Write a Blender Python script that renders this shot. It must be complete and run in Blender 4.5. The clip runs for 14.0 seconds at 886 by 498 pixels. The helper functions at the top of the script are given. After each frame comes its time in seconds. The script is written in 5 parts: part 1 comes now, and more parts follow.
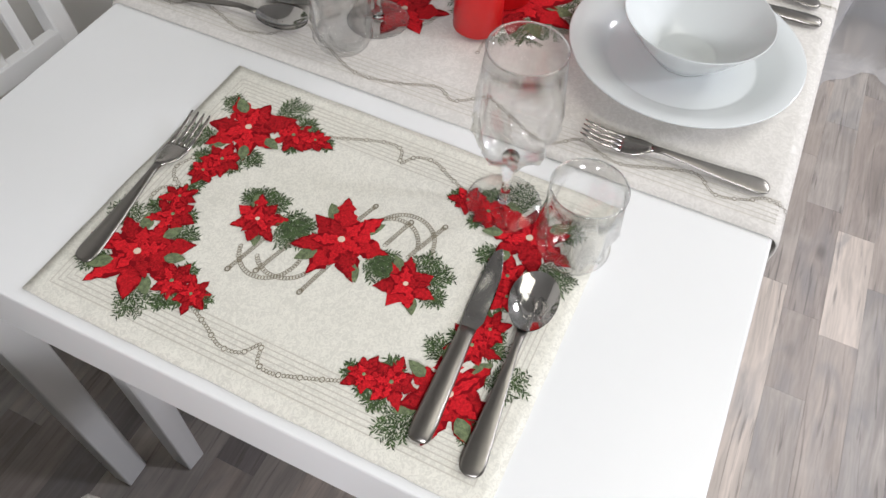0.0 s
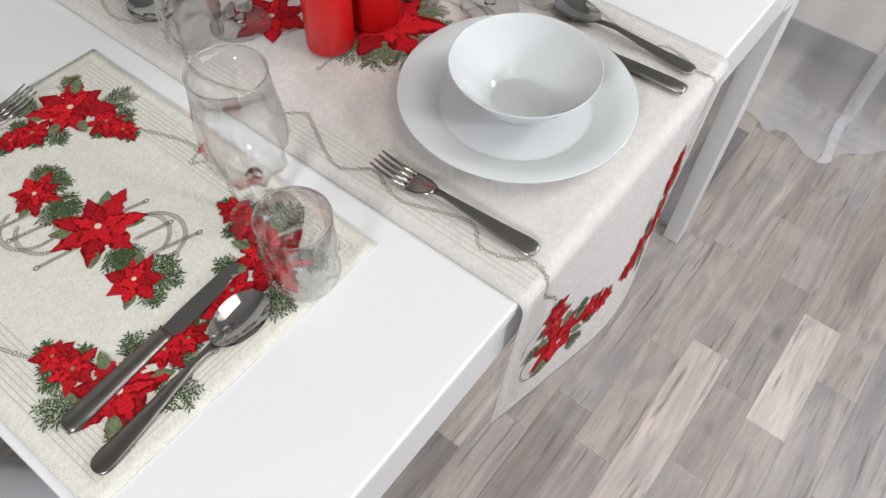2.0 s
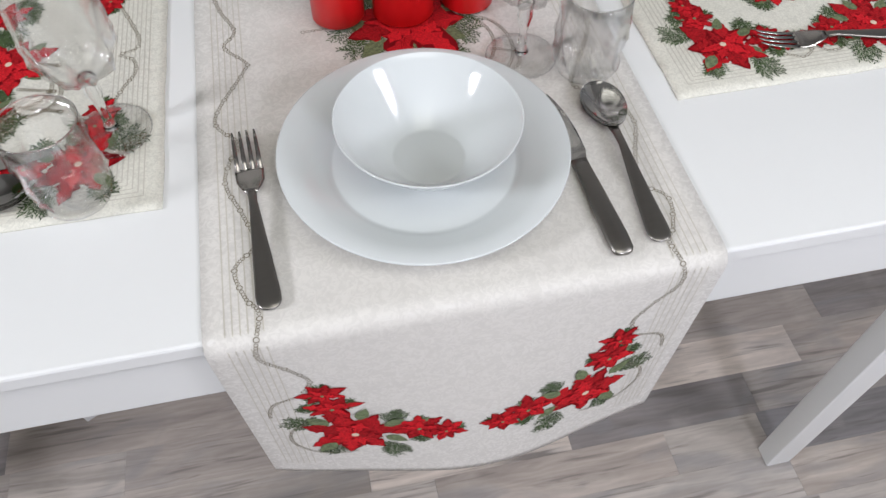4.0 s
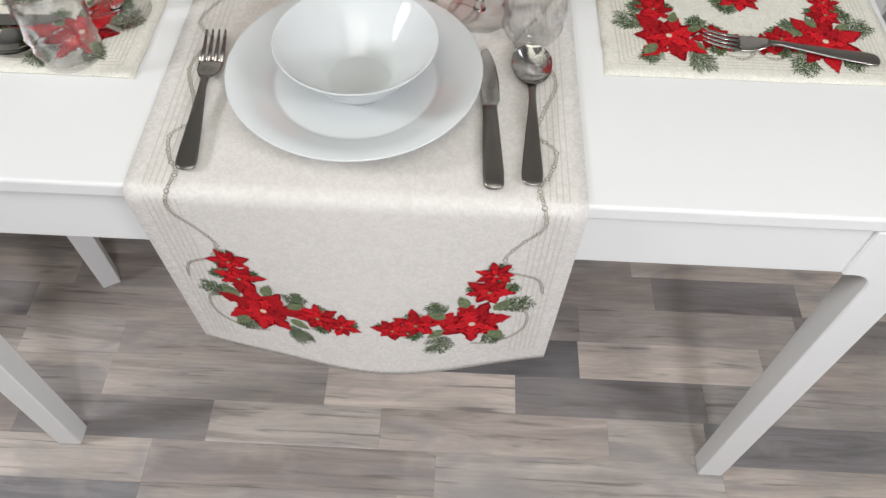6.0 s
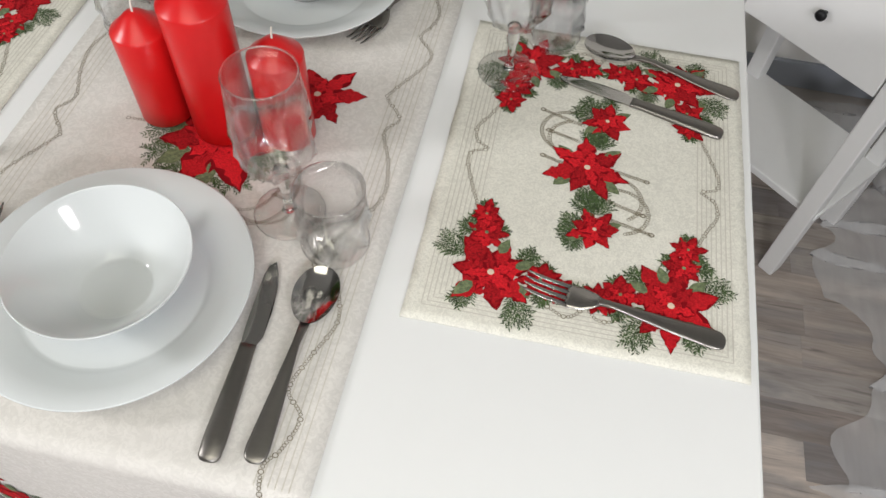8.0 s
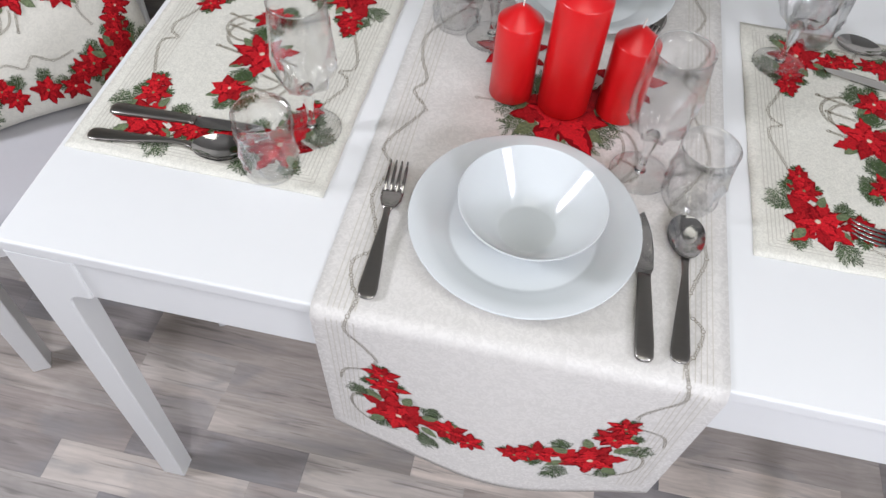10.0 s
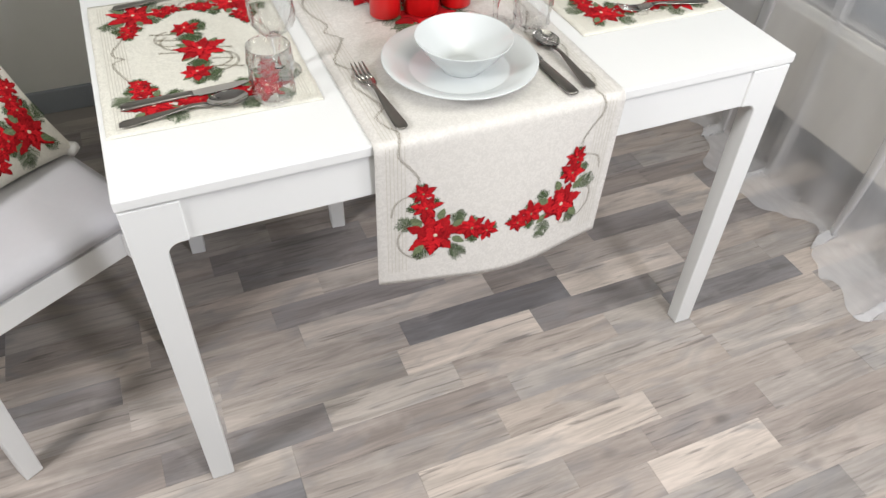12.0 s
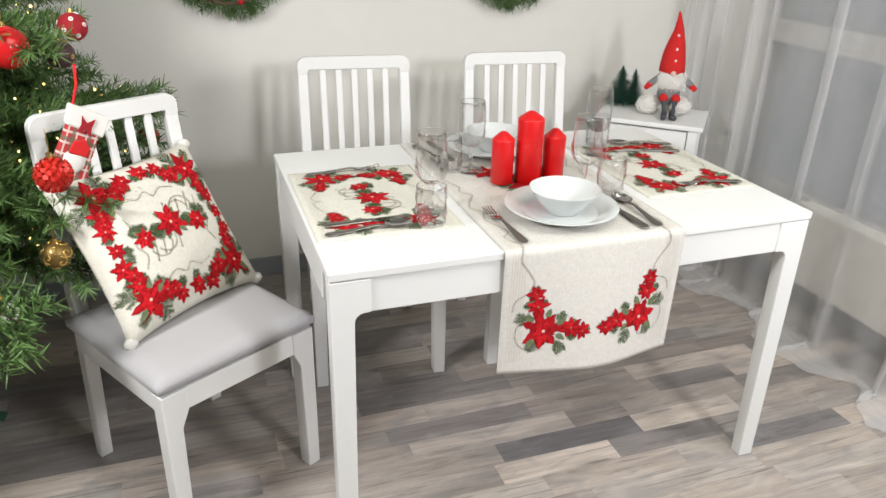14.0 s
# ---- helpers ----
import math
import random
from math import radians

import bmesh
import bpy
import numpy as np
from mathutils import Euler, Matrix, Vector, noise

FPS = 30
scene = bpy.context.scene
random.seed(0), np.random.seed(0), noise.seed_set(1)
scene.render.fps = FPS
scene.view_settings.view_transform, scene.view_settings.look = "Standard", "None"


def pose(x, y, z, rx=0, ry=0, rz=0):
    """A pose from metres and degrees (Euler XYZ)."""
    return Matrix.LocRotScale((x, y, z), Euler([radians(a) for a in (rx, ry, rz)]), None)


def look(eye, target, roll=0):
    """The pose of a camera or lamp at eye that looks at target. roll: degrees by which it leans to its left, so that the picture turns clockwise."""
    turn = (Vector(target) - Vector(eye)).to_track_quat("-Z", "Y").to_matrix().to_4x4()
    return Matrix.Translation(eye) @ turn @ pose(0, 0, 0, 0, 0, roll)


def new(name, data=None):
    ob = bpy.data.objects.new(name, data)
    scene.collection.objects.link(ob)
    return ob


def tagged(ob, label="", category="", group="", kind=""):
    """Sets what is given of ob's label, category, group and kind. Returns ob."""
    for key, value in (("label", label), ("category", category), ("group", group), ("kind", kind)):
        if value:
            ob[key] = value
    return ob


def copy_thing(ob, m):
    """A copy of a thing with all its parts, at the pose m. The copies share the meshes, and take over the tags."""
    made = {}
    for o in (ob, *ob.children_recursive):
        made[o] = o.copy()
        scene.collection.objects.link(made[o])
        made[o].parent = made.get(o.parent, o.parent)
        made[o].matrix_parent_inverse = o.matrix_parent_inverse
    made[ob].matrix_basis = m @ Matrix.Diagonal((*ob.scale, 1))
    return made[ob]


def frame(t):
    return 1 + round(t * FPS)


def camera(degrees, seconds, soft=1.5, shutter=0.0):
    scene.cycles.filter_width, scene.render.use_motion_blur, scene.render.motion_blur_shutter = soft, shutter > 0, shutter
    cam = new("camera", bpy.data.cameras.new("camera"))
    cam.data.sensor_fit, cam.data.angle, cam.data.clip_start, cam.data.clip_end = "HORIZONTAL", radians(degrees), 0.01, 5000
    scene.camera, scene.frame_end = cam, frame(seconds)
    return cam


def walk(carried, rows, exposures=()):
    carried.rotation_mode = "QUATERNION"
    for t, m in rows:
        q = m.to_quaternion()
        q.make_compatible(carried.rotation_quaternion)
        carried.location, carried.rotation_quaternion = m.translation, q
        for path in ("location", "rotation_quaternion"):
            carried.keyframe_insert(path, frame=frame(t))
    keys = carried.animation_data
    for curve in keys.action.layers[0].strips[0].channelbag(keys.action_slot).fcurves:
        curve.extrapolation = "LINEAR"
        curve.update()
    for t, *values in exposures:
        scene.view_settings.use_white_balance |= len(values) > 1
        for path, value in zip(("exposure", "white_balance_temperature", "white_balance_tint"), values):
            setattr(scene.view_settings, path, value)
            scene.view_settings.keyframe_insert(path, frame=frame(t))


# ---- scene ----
cam = camera(61.9, 14.0)
PATH = [
    (0, (-0.756, -0.271, 1.324), (0.314, 0.172, -0.306), 3.3),
    (0.5, (-0.738, -0.3, 1.343), (0.331, 0.149, -0.287), 3.3),
    (1, (-0.696, -0.376, 1.348), (0.352, 0.114, -0.283), 3.0),
    (1.5, (-0.623, -0.478, 1.357), (0.373, 0.106, -0.276), 2.6),
    (2, (-0.562, -0.553, 1.348), (0.374, 0.123, -0.285), 2.6),
    (2.5, (-0.487, -0.597, 1.335), (0.392, 0.15, -0.298), 2.6),
    (3, (-0.389, -0.639, 1.335), (0.434, 0.172, -0.297), 2.5),
    (3.5, (-0.254, -0.658, 1.328), (0.147, 0.411, -0.314), 1.0),
    (4, (-0.096, -0.714, 1.275), (0.148, 0.423, -0.352), 0.3),
    (4.2, (-0.055, -0.761, 1.264), (0.187, 0.378, -0.362), 0.6),
    (5.2, (0.045, -0.853, 1.276), (0.14, 0.328, -0.350), 1.5),
    (6.3, (0.13, -0.839, 1.313), (0.087, 0.304, -0.327), 2.2),
    (6.5, (0.163, -0.801, 1.316), (0.109, 0.345, -0.323), 2.5),
    (7, (0.242, -0.707, 1.326), (0.161, 0.441, -0.309), 2.9),
    (7.2, (0.272, -0.678, 1.335), (0.179, 0.471, -0.299), 3.1),
    (8.2, (0.352, -0.545, 1.385), (0.150, 0.575, -0.270), 3.9),
    (9.3, (0.17, -0.555, 1.412), (-0.162, 0.536, -0.231), 5.7),
    (9.5, (0.123, -0.604, 1.423), (-0.26, 0.497, -0.202), 3.7),
    (10, (-0.028, -0.794, 1.435), (-0.199, 0.384, -0.172), 4.5),
    (10.5, (-0.156, -0.985, 1.424), (-0.039, 0.202, -0.181), 3.6),
    (11, (-0.271, -1.067, 1.436), (-0.029, 0.035, -0.216), 3.7),
    (11.5, (-0.414, -1.154, 1.431), (-0.055, -0.124, -0.246), 4.3),
    (12, (-0.498, -1.273, 1.416), (0.099, 0.037, 0.028), 2.4),
    (12.5, (-0.556, -1.453, 1.388), (0.175, 0.042, 0.279), 2.1),
    (13, (-0.624, -1.57, 1.385), (0.148, 0.009, 0.43), 2.0),
    (13.5, (-0.733, -1.624, 1.391), (-0.015, 0.04, 0.545), 1.8),
    (14, (-0.824, -1.684, 1.409), (-0.21, 0.022, 0.566), 1.5),
]
EXPOSURES = [(0, -0.43, 6400, 10), (1.5, -0.49, 6400, 10), (3, -0.54, 6300, 10), (4, -0.58, 6250, 10), (6.5, -0.50, 6600, 7), (7, -0.56, 6650, 5), (9.5, -0.43, 6300, 12), (10, -0.46, 6150, 11), (10.5, -0.50, 6300, 11), (11, -0.34, 6500, 11), (12.5, -0.22, 6600, 6), (14, -0.12, 6750, 6)]
walk(cam, [(t, look(eye, target, roll)) for t, eye, target, roll in PATH], EXPOSURES)

# ---- light ----
world = bpy.data.worlds.new("world")
scene.world = world
world.use_nodes = True
world.node_tree.nodes["Background"].inputs["Color"].default_value = (0.55, 0.62, 0.7, 1)
world.node_tree.nodes["Background"].inputs["Strength"].default_value = 0.24


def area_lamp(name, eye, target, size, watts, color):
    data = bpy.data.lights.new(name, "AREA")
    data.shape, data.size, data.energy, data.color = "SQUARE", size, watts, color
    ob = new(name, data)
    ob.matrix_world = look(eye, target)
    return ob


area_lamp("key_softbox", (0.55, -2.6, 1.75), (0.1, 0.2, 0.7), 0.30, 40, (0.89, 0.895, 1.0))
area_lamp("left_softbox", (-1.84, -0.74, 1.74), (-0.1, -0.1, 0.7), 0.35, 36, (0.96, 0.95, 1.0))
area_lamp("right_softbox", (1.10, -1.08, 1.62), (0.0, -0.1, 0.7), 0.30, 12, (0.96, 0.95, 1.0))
# Added fill light from overhead; no fixture is seen on the ceiling.
area_lamp("overhead_fill", (0.05, -1.2, 2.44), (0.05, -1.05, 0.0), 1.2, 21, (1.0, 0.985, 0.89))

# ---- materials ----


def mat(name, color, rough=0.5, metal=0.0, vary=0.06, scale=30.0, bump=0.0, bump_scale=200.0, stretch=(1, 1, 1), island=0.0, objrand=0.0, spec=0.5, sheen=0.0):
    """A principled surface whose colour varies at two scales, with fine relief."""
    m = bpy.data.materials.new(name)
    m.use_nodes = True
    n, l = m.node_tree.nodes, m.node_tree.links
    p = n["Principled BSDF"]
    p.inputs["Roughness"].default_value, p.inputs["Metallic"].default_value = rough, metal
    p.inputs["Specular IOR Level"].default_value = spec
    if sheen:
        p.inputs["Sheen Weight"].default_value = sheen
    tc, mp = n.new("ShaderNodeTexCoord"), n.new("ShaderNodeMapping")
    mp.inputs["Scale"].default_value = stretch
    l.new(tc.outputs["Object"], mp.inputs["Vector"])
    big, fine = n.new("ShaderNodeTexNoise"), n.new("ShaderNodeTexNoise")
    big.inputs["Scale"].default_value, fine.inputs["Scale"].default_value = scale, scale * 7.3
    big.inputs["Detail"].default_value = 4
    for t in (big, fine):
        l.new(mp.outputs[0], t.inputs["Vector"])
    add = n.new("ShaderNodeMath")
    add.operation = "ADD"
    l.new(big.outputs["Fac"], add.inputs[0])
    l.new(fine.outputs["Fac"], add.inputs[1])
    last = add
    for amount, kind in ((island, "island"), (objrand, "object")):
        if amount:
            src = n.new("ShaderNodeNewGeometry" if kind == "island" else "ShaderNodeObjectInfo")
            k = n.new("ShaderNodeMath")
            k.operation = "MULTIPLY_ADD"
            l.new(src.outputs["Random Per Island" if kind == "island" else "Random"], k.inputs[0])
            k.inputs[1].default_value = amount / max(vary, 1e-3)
            l.new(last.outputs[0], k.inputs[2])
            last = k
    mid = 1.0 + (island + objrand) / max(vary, 1e-3) / 2
    sub = n.new("ShaderNodeMath")
    sub.operation = "SUBTRACT"
    l.new(last.outputs[0], sub.inputs[0])
    sub.inputs[1].default_value = mid
    gain = n.new("ShaderNodeMath")
    gain.operation = "MULTIPLY_ADD"
    l.new(sub.outputs[0], gain.inputs[0])
    gain.inputs[1].default_value, gain.inputs[2].default_value = vary, 1.0
    mul = n.new("ShaderNodeVectorMath")
    mul.operation = "SCALE"
    mul.inputs[0].default_value = color
    l.new(gain.outputs[0], mul.inputs["Scale"])
    l.new(mul.outputs[0], p.inputs["Base Color"])
    if bump:
        b, t = n.new("ShaderNodeBump"), n.new("ShaderNodeTexNoise")
        t.inputs["Scale"].default_value = bump_scale
        l.new(mp.outputs[0], t.inputs["Vector"])
        l.new(t.outputs["Fac"], b.inputs["Height"])
        b.inputs["Strength"].default_value, b.inputs["Distance"].default_value = bump, 0.002
        l.new(b.outputs[0], p.inputs["Normal"])
    return m


def glass_mat(name, tint=0.985):
    """Thin clear glass: see-through, with a mirror's gloss at grazing angles."""
    m = bpy.data.materials.new(name)
    m.use_nodes = True
    n, l = m.node_tree.nodes, m.node_tree.links
    n.clear()
    out, mix, clear, gloss, face, power, fres = (n.new("ShaderNode" + k) for k in ("OutputMaterial", "MixShader", "BsdfTransparent", "BsdfGlossy", "LayerWeight", "Math", "Math"))
    clear.inputs["Color"].default_value = (tint, tint, tint, 1)
    gloss.inputs["Roughness"].default_value = 0.02
    power.operation, fres.operation = "POWER", "MULTIPLY_ADD"
    power.inputs[1].default_value, fres.inputs[1].default_value, fres.inputs[2].default_value = 3.0, 0.8, 0.045
    face.inputs["Blend"].default_value = 0.5
    l.new(face.outputs["Facing"], power.inputs[0])
    l.new(power.outputs[0], fres.inputs[0])
    l.new(fres.outputs[0], mix.inputs[0])
    l.new(clear.outputs[0], mix.inputs[1])
    l.new(gloss.outputs[0], mix.inputs[2])
    l.new(mix.outputs[0], out.inputs["Surface"])
    return m


def solid_glass_mat(name):
    m = bpy.data.materials.new(name)
    m.use_nodes = True
    p = m.node_tree.nodes["Principled BSDF"]
    p.inputs["Base Color"].default_value = (0.97, 0.98, 0.98, 1)
    p.inputs["Roughness"].default_value, p.inputs["Transmission Weight"].default_value = 0.01, 1.0
    p.inputs["IOR"].default_value = 1.5
    return m


def sheer_mat(name, seen=0.35):
    """Voile: part of the light goes straight through, the rest is scattered."""
    m = bpy.data.materials.new(name)
    m.use_nodes = True
    n, l = m.node_tree.nodes, m.node_tree.links
    n.clear()
    out, mix, body, clear, dif, tra, noi, ramp = (n.new("ShaderNode" + k) for k in ("OutputMaterial", "MixShader", "MixShader", "BsdfTransparent", "BsdfDiffuse", "BsdfTranslucent", "TexNoise", "MapRange"))
    noi.inputs["Scale"].default_value = 9
    ramp.inputs["To Min"].default_value, ramp.inputs["To Max"].default_value = seen - 0.06, seen + 0.06
    l.new(noi.outputs["Fac"], ramp.inputs["Value"])
    dif.inputs["Color"].default_value = tra.inputs["Color"].default_value = (0.94, 0.94, 0.95, 1)
    body.inputs[0].default_value = 0.22
    l.new(dif.outputs[0], body.inputs[1])
    l.new(tra.outputs[0], body.inputs[2])
    l.new(ramp.outputs[0], mix.inputs[0])
    l.new(clear.outputs[0], mix.inputs[1])
    l.new(body.outputs[0], mix.inputs[2])
    l.new(mix.outputs[0], out.inputs["Surface"])
    return m


def glow_mat(name, color, strength):
    m = bpy.data.materials.new(name)
    m.use_nodes = True
    p = m.node_tree.nodes["Principled BSDF"]
    p.inputs["Base Color"].default_value = (*color, 1)
    p.inputs["Emission Color"].default_value, p.inputs["Emission Strength"].default_value = (*color, 1), strength
    return m


def linen_mat(name, color, glint=0.0, mottle=1.0, scroll_scale=110):
    """Woven cloth with a faint scrolled jacquard and a thread relief."""
    m = mat(name, color, 0.95, 0, 0.10 * mottle, 110, 0, spec=0.08)
    n, l = m.node_tree.nodes, m.node_tree.links
    p = n["Principled BSDF"]
    tc = n.new("ShaderNodeTexCoord")
    w1, w2, s, b = n.new("ShaderNodeTexWave"), n.new("ShaderNodeTexWave"), n.new("ShaderNodeMath"), n.new("ShaderNodeBump")
    w2.bands_direction = "Y"
    for w in (w1, w2):
        w.inputs["Scale"].default_value = 260
        w.inputs["Distortion"].default_value = 1.5
        l.new(tc.outputs["Object"], w.inputs["Vector"])
    l.new(w1.outputs["Fac"], s.inputs[0])
    l.new(w2.outputs["Fac"], s.inputs[1])
    l.new(s.outputs[0], b.inputs["Height"])
    b.inputs["Strength"].default_value, b.inputs["Distance"].default_value = 0.04, 0.0006
    l.new(b.outputs[0], p.inputs["Normal"])
    scroll, ramp, mixc = n.new("ShaderNodeTexNoise"), n.new("ShaderNodeMapRange"), n.new("ShaderNodeVectorMath")
    scroll.inputs["Scale"].default_value, scroll.inputs["Distortion"].default_value = scroll_scale, 2.2
    l.new(tc.outputs["Object"], scroll.inputs["Vector"])
    ramp.inputs["From Min"].default_value, ramp.inputs["From Max"].default_value = 0.42, 0.56
    ramp.inputs["To Min"].default_value, ramp.inputs["To Max"].default_value = 1 - 0.045 * mottle, 1 + 0.025 * mottle
    l.new(scroll.outputs["Fac"], ramp.inputs["Value"])
    mixc.operation = "SCALE"
    l.new(p.inputs["Base Color"].links[0].from_socket, mixc.inputs[0])
    l.new(ramp.outputs[0], mixc.inputs["Scale"])
    l.new(mixc.outputs[0], p.inputs["Base Color"])
    # the scrolls are woven with a glossy thread
    if glint:
        thread, gloss = n.new("ShaderNodeMapRange"), n.new("ShaderNodeMapRange")
        for r, lo, hi, dull, bright in ((thread, 0.50, 0.60, 0.95, 0.36), (gloss, 0.50, 0.60, 0.06, glint)):
            for k, v in zip(("From Min", "From Max", "To Min", "To Max"), (lo, hi, dull, bright)):
                r.inputs[k].default_value = v
            l.new(scroll.outputs["Fac"], r.inputs["Value"])
        l.new(thread.outputs[0], p.inputs["Roughness"])
        l.new(gloss.outputs[0], p.inputs["Specular IOR Level"])
    return m


def plank_mat(name="weathered_laminate", joined=False):
    """Weathered wood-look laminate: each piece has its own tone, with streaked grain and pale scuffs."""
    m = bpy.data.materials.new(name)
    m.use_nodes = True
    n, l = m.node_tree.nodes, m.node_tree.links
    p = n["Principled BSDF"]
    tc, oi, off, mp = n.new("ShaderNodeTexCoord"), n.new("ShaderNodeObjectInfo"), n.new("ShaderNodeVectorMath"), n.new("ShaderNodeMapping")
    off.operation = "MULTIPLY_ADD"
    geo = n.new("ShaderNodeNewGeometry")
    each = geo.outputs["Random Per Island"] if joined else oi.outputs["Random"]
    l.new(each, off.inputs[0])
    off.inputs[1].default_value = (37, 53, 11)
    l.new(tc.outputs["Object"], off.inputs[2])
    mp.inputs["Scale"].default_value = (0.7, 6.0, 1.0)
    l.new(off.outputs[0], mp.inputs["Vector"])
    tone = n.new("ShaderNodeValToRGB")
    e = tone.color_ramp.elements
    e[0].position, e[0].color = 0.0, (0.15, 0.142, 0.145, 1)
    e[1].position, e[1].color = 1.0, (0.62, 0.54, 0.475, 1)
    for pos, col in ((0.16, (0.22, 0.205, 0.205)), (0.27, (0.31, 0.265, 0.24)), (0.42, (0.40, 0.345, 0.305)), (0.52, (0.355, 0.325, 0.302)), (0.64, (0.44, 0.375, 0.325)), (0.76, (0.435, 0.40, 0.368)), (0.86, (0.53, 0.455, 0.395))):
        x = e.new(pos)
        x.color = (*col, 1)
    shade = n.new("ShaderNodeSeparateColor")
    l.new(oi.outputs["Color"], shade.inputs[0])
    l.new(each if joined else shade.outputs[0], tone.inputs[0])
    g1, g2, sc = n.new("ShaderNodeTexNoise"), n.new("ShaderNodeTexNoise"), n.new("ShaderNodeTexNoise")
    g1.inputs["Scale"].default_value, g1.inputs["Detail"].default_value, g1.inputs["Distortion"].default_value = 3.4, 10, 1.4
    g2.inputs["Scale"].default_value, g2.inputs["Detail"].default_value = 22, 6
    sc.inputs["Scale"].default_value, sc.inputs["Detail"].default_value = 8, 8
    for g in (g1, g2):
        l.new(mp.outputs[0], g.inputs["Vector"])
    l.new(off.outputs[0], sc.inputs["Vector"])
    vp, vein = n.new("ShaderNodeMapping"), n.new("ShaderNodeTexWave")
    vp.inputs["Scale"].default_value = (0.55, 3.2, 1.0)
    l.new(off.outputs[0], vp.inputs["Vector"])
    l.new(vp.outputs[0], vein.inputs["Vector"])
    vein.bands_direction = "Y"
    for k, v in (("Scale", 9.0), ("Distortion", 16.0), ("Detail", 3.0), ("Detail Scale", 1.1), ("Detail Roughness", 0.62)):
        vein.inputs[k].default_value = v
    r1, r2, r3 = (n.new("ShaderNodeMapRange") for _ in range(3))
    for r, src, a, b, lo, hi in ((r1, g1, 0.3, 0.7, 0.72, 1.22), (r2, vein, 0.1, 0.9, 0.945, 1.03), (r3, sc, 0.54, 0.74, 0.0, 0.38)):
        l.new(src.outputs["Fac"], r.inputs["Value"])
        for k, v in zip(("From Min", "From Max", "To Min", "To Max"), (a, b, lo, hi)):
            r.inputs[k].default_value = v
    mm = n.new("ShaderNodeMath")
    mm.operation = "MULTIPLY"
    l.new(r1.outputs[0], mm.inputs[0])
    l.new(r2.outputs[0], mm.inputs[1])
    sca = n.new("ShaderNodeVectorMath")
    sca.operation = "SCALE"
    l.new(tone.outputs[0], sca.inputs[0])
    l.new(mm.outputs[0], sca.inputs["Scale"])
    mx = n.new("ShaderNodeMix")
    mx.data_type = "RGBA"
    l.new(r3.outputs[0], mx.inputs["Factor"])
    l.new(sca.outputs[0], mx.inputs["A"])
    mx.inputs["B"].default_value = (0.60, 0.545, 0.495, 1)
    # cool grey worn patches, drawn out a little along the board
    wp, wn, wr, wx = n.new("ShaderNodeMapping"), n.new("ShaderNodeTexNoise"), n.new("ShaderNodeMapRange"), n.new("ShaderNodeMix")
    wp.inputs["Scale"].default_value = (1.0, 2.6, 1.0)
    l.new(off.outputs[0], wp.inputs["Vector"])
    l.new(wp.outputs[0], wn.inputs["Vector"])
    wn.inputs["Scale"].default_value, wn.inputs["Detail"].default_value, wn.inputs["Distortion"].default_value = 5.0, 8, 1.0
    for k, v in zip(("From Min", "From Max", "To Min", "To Max"), (0.50, 0.66, 0.0, 0.50)):
        wr.inputs[k].default_value = v
    l.new(wn.outputs["Fac"], wr.inputs["Value"])
    wx.data_type = "RGBA"
    l.new(wr.outputs[0], wx.inputs["Factor"])
    l.new(mx.outputs["Result"], wx.inputs["A"])
    wx.inputs["B"].default_value = (0.25, 0.245, 0.25, 1)
    # fine dark cracks along the grain, with a few knots
    cp, cn, cr, kn, kr, km, cx = (n.new("ShaderNode" + k) for k in ("Mapping", "TexNoise", "MapRange", "TexVoronoi", "MapRange", "Math", "Mix"))
    cp.inputs["Scale"].default_value = (2.0, 34.0, 1.0)
    l.new(off.outputs[0], cp.inputs["Vector"])
    l.new(cp.outputs[0], cn.inputs["Vector"])
    cn.inputs["Scale"].default_value, cn.inputs["Detail"].default_value, cn.inputs["Distortion"].default_value = 2.4, 3, 0.8
    kp = n.new("ShaderNodeMapping")
    kp.inputs["Scale"].default_value = (3.0, 6.5, 1.0)
    l.new(off.outputs[0], kp.inputs["Vector"])
    l.new(kp.outputs[0], kn.inputs["Vector"])
    kn.inputs["Scale"].default_value = 1.0
    for r, src, a, b, lo, hi in ((cr, cn.outputs["Fac"], 0.59, 0.70, 0.0, 0.65), (kr, kn.outputs["Distance"], 0.03, 0.10, 0.6, 0.0)):
        l.new(src, r.inputs["Value"])
        for k, v in zip(("From Min", "From Max", "To Min", "To Max"), (a, b, lo, hi)):
            r.inputs[k].default_value = v
    km.operation = "MAXIMUM"
    l.new(cr.outputs[0], km.inputs[0])
    l.new(kr.outputs[0], km.inputs[1])
    cx.data_type = "RGBA"
    l.new(km.outputs[0], cx.inputs["Factor"])
    l.new(wx.outputs["Result"], cx.inputs["A"])
    cx.inputs["B"].default_value = (0.13, 0.115, 0.105, 1)
    l.new(cx.outputs["Result"], p.inputs["Base Color"])
    b = n.new("ShaderNodeBump")
    b.inputs["Strength"].default_value, b.inputs["Distance"].default_value = 0.25, 0.001
    l.new(g2.outputs["Fac"], b.inputs["Height"])
    l.new(b.outputs[0], p.inputs["Normal"])
    rr = n.new("ShaderNodeMapRange")
    rr.inputs["To Min"].default_value, rr.inputs["To Max"].default_value = 0.34, 0.56
    l.new(g1.outputs["Fac"], rr.inputs["Value"])
    l.new(rr.outputs[0], p.inputs["Roughness"])
    return m


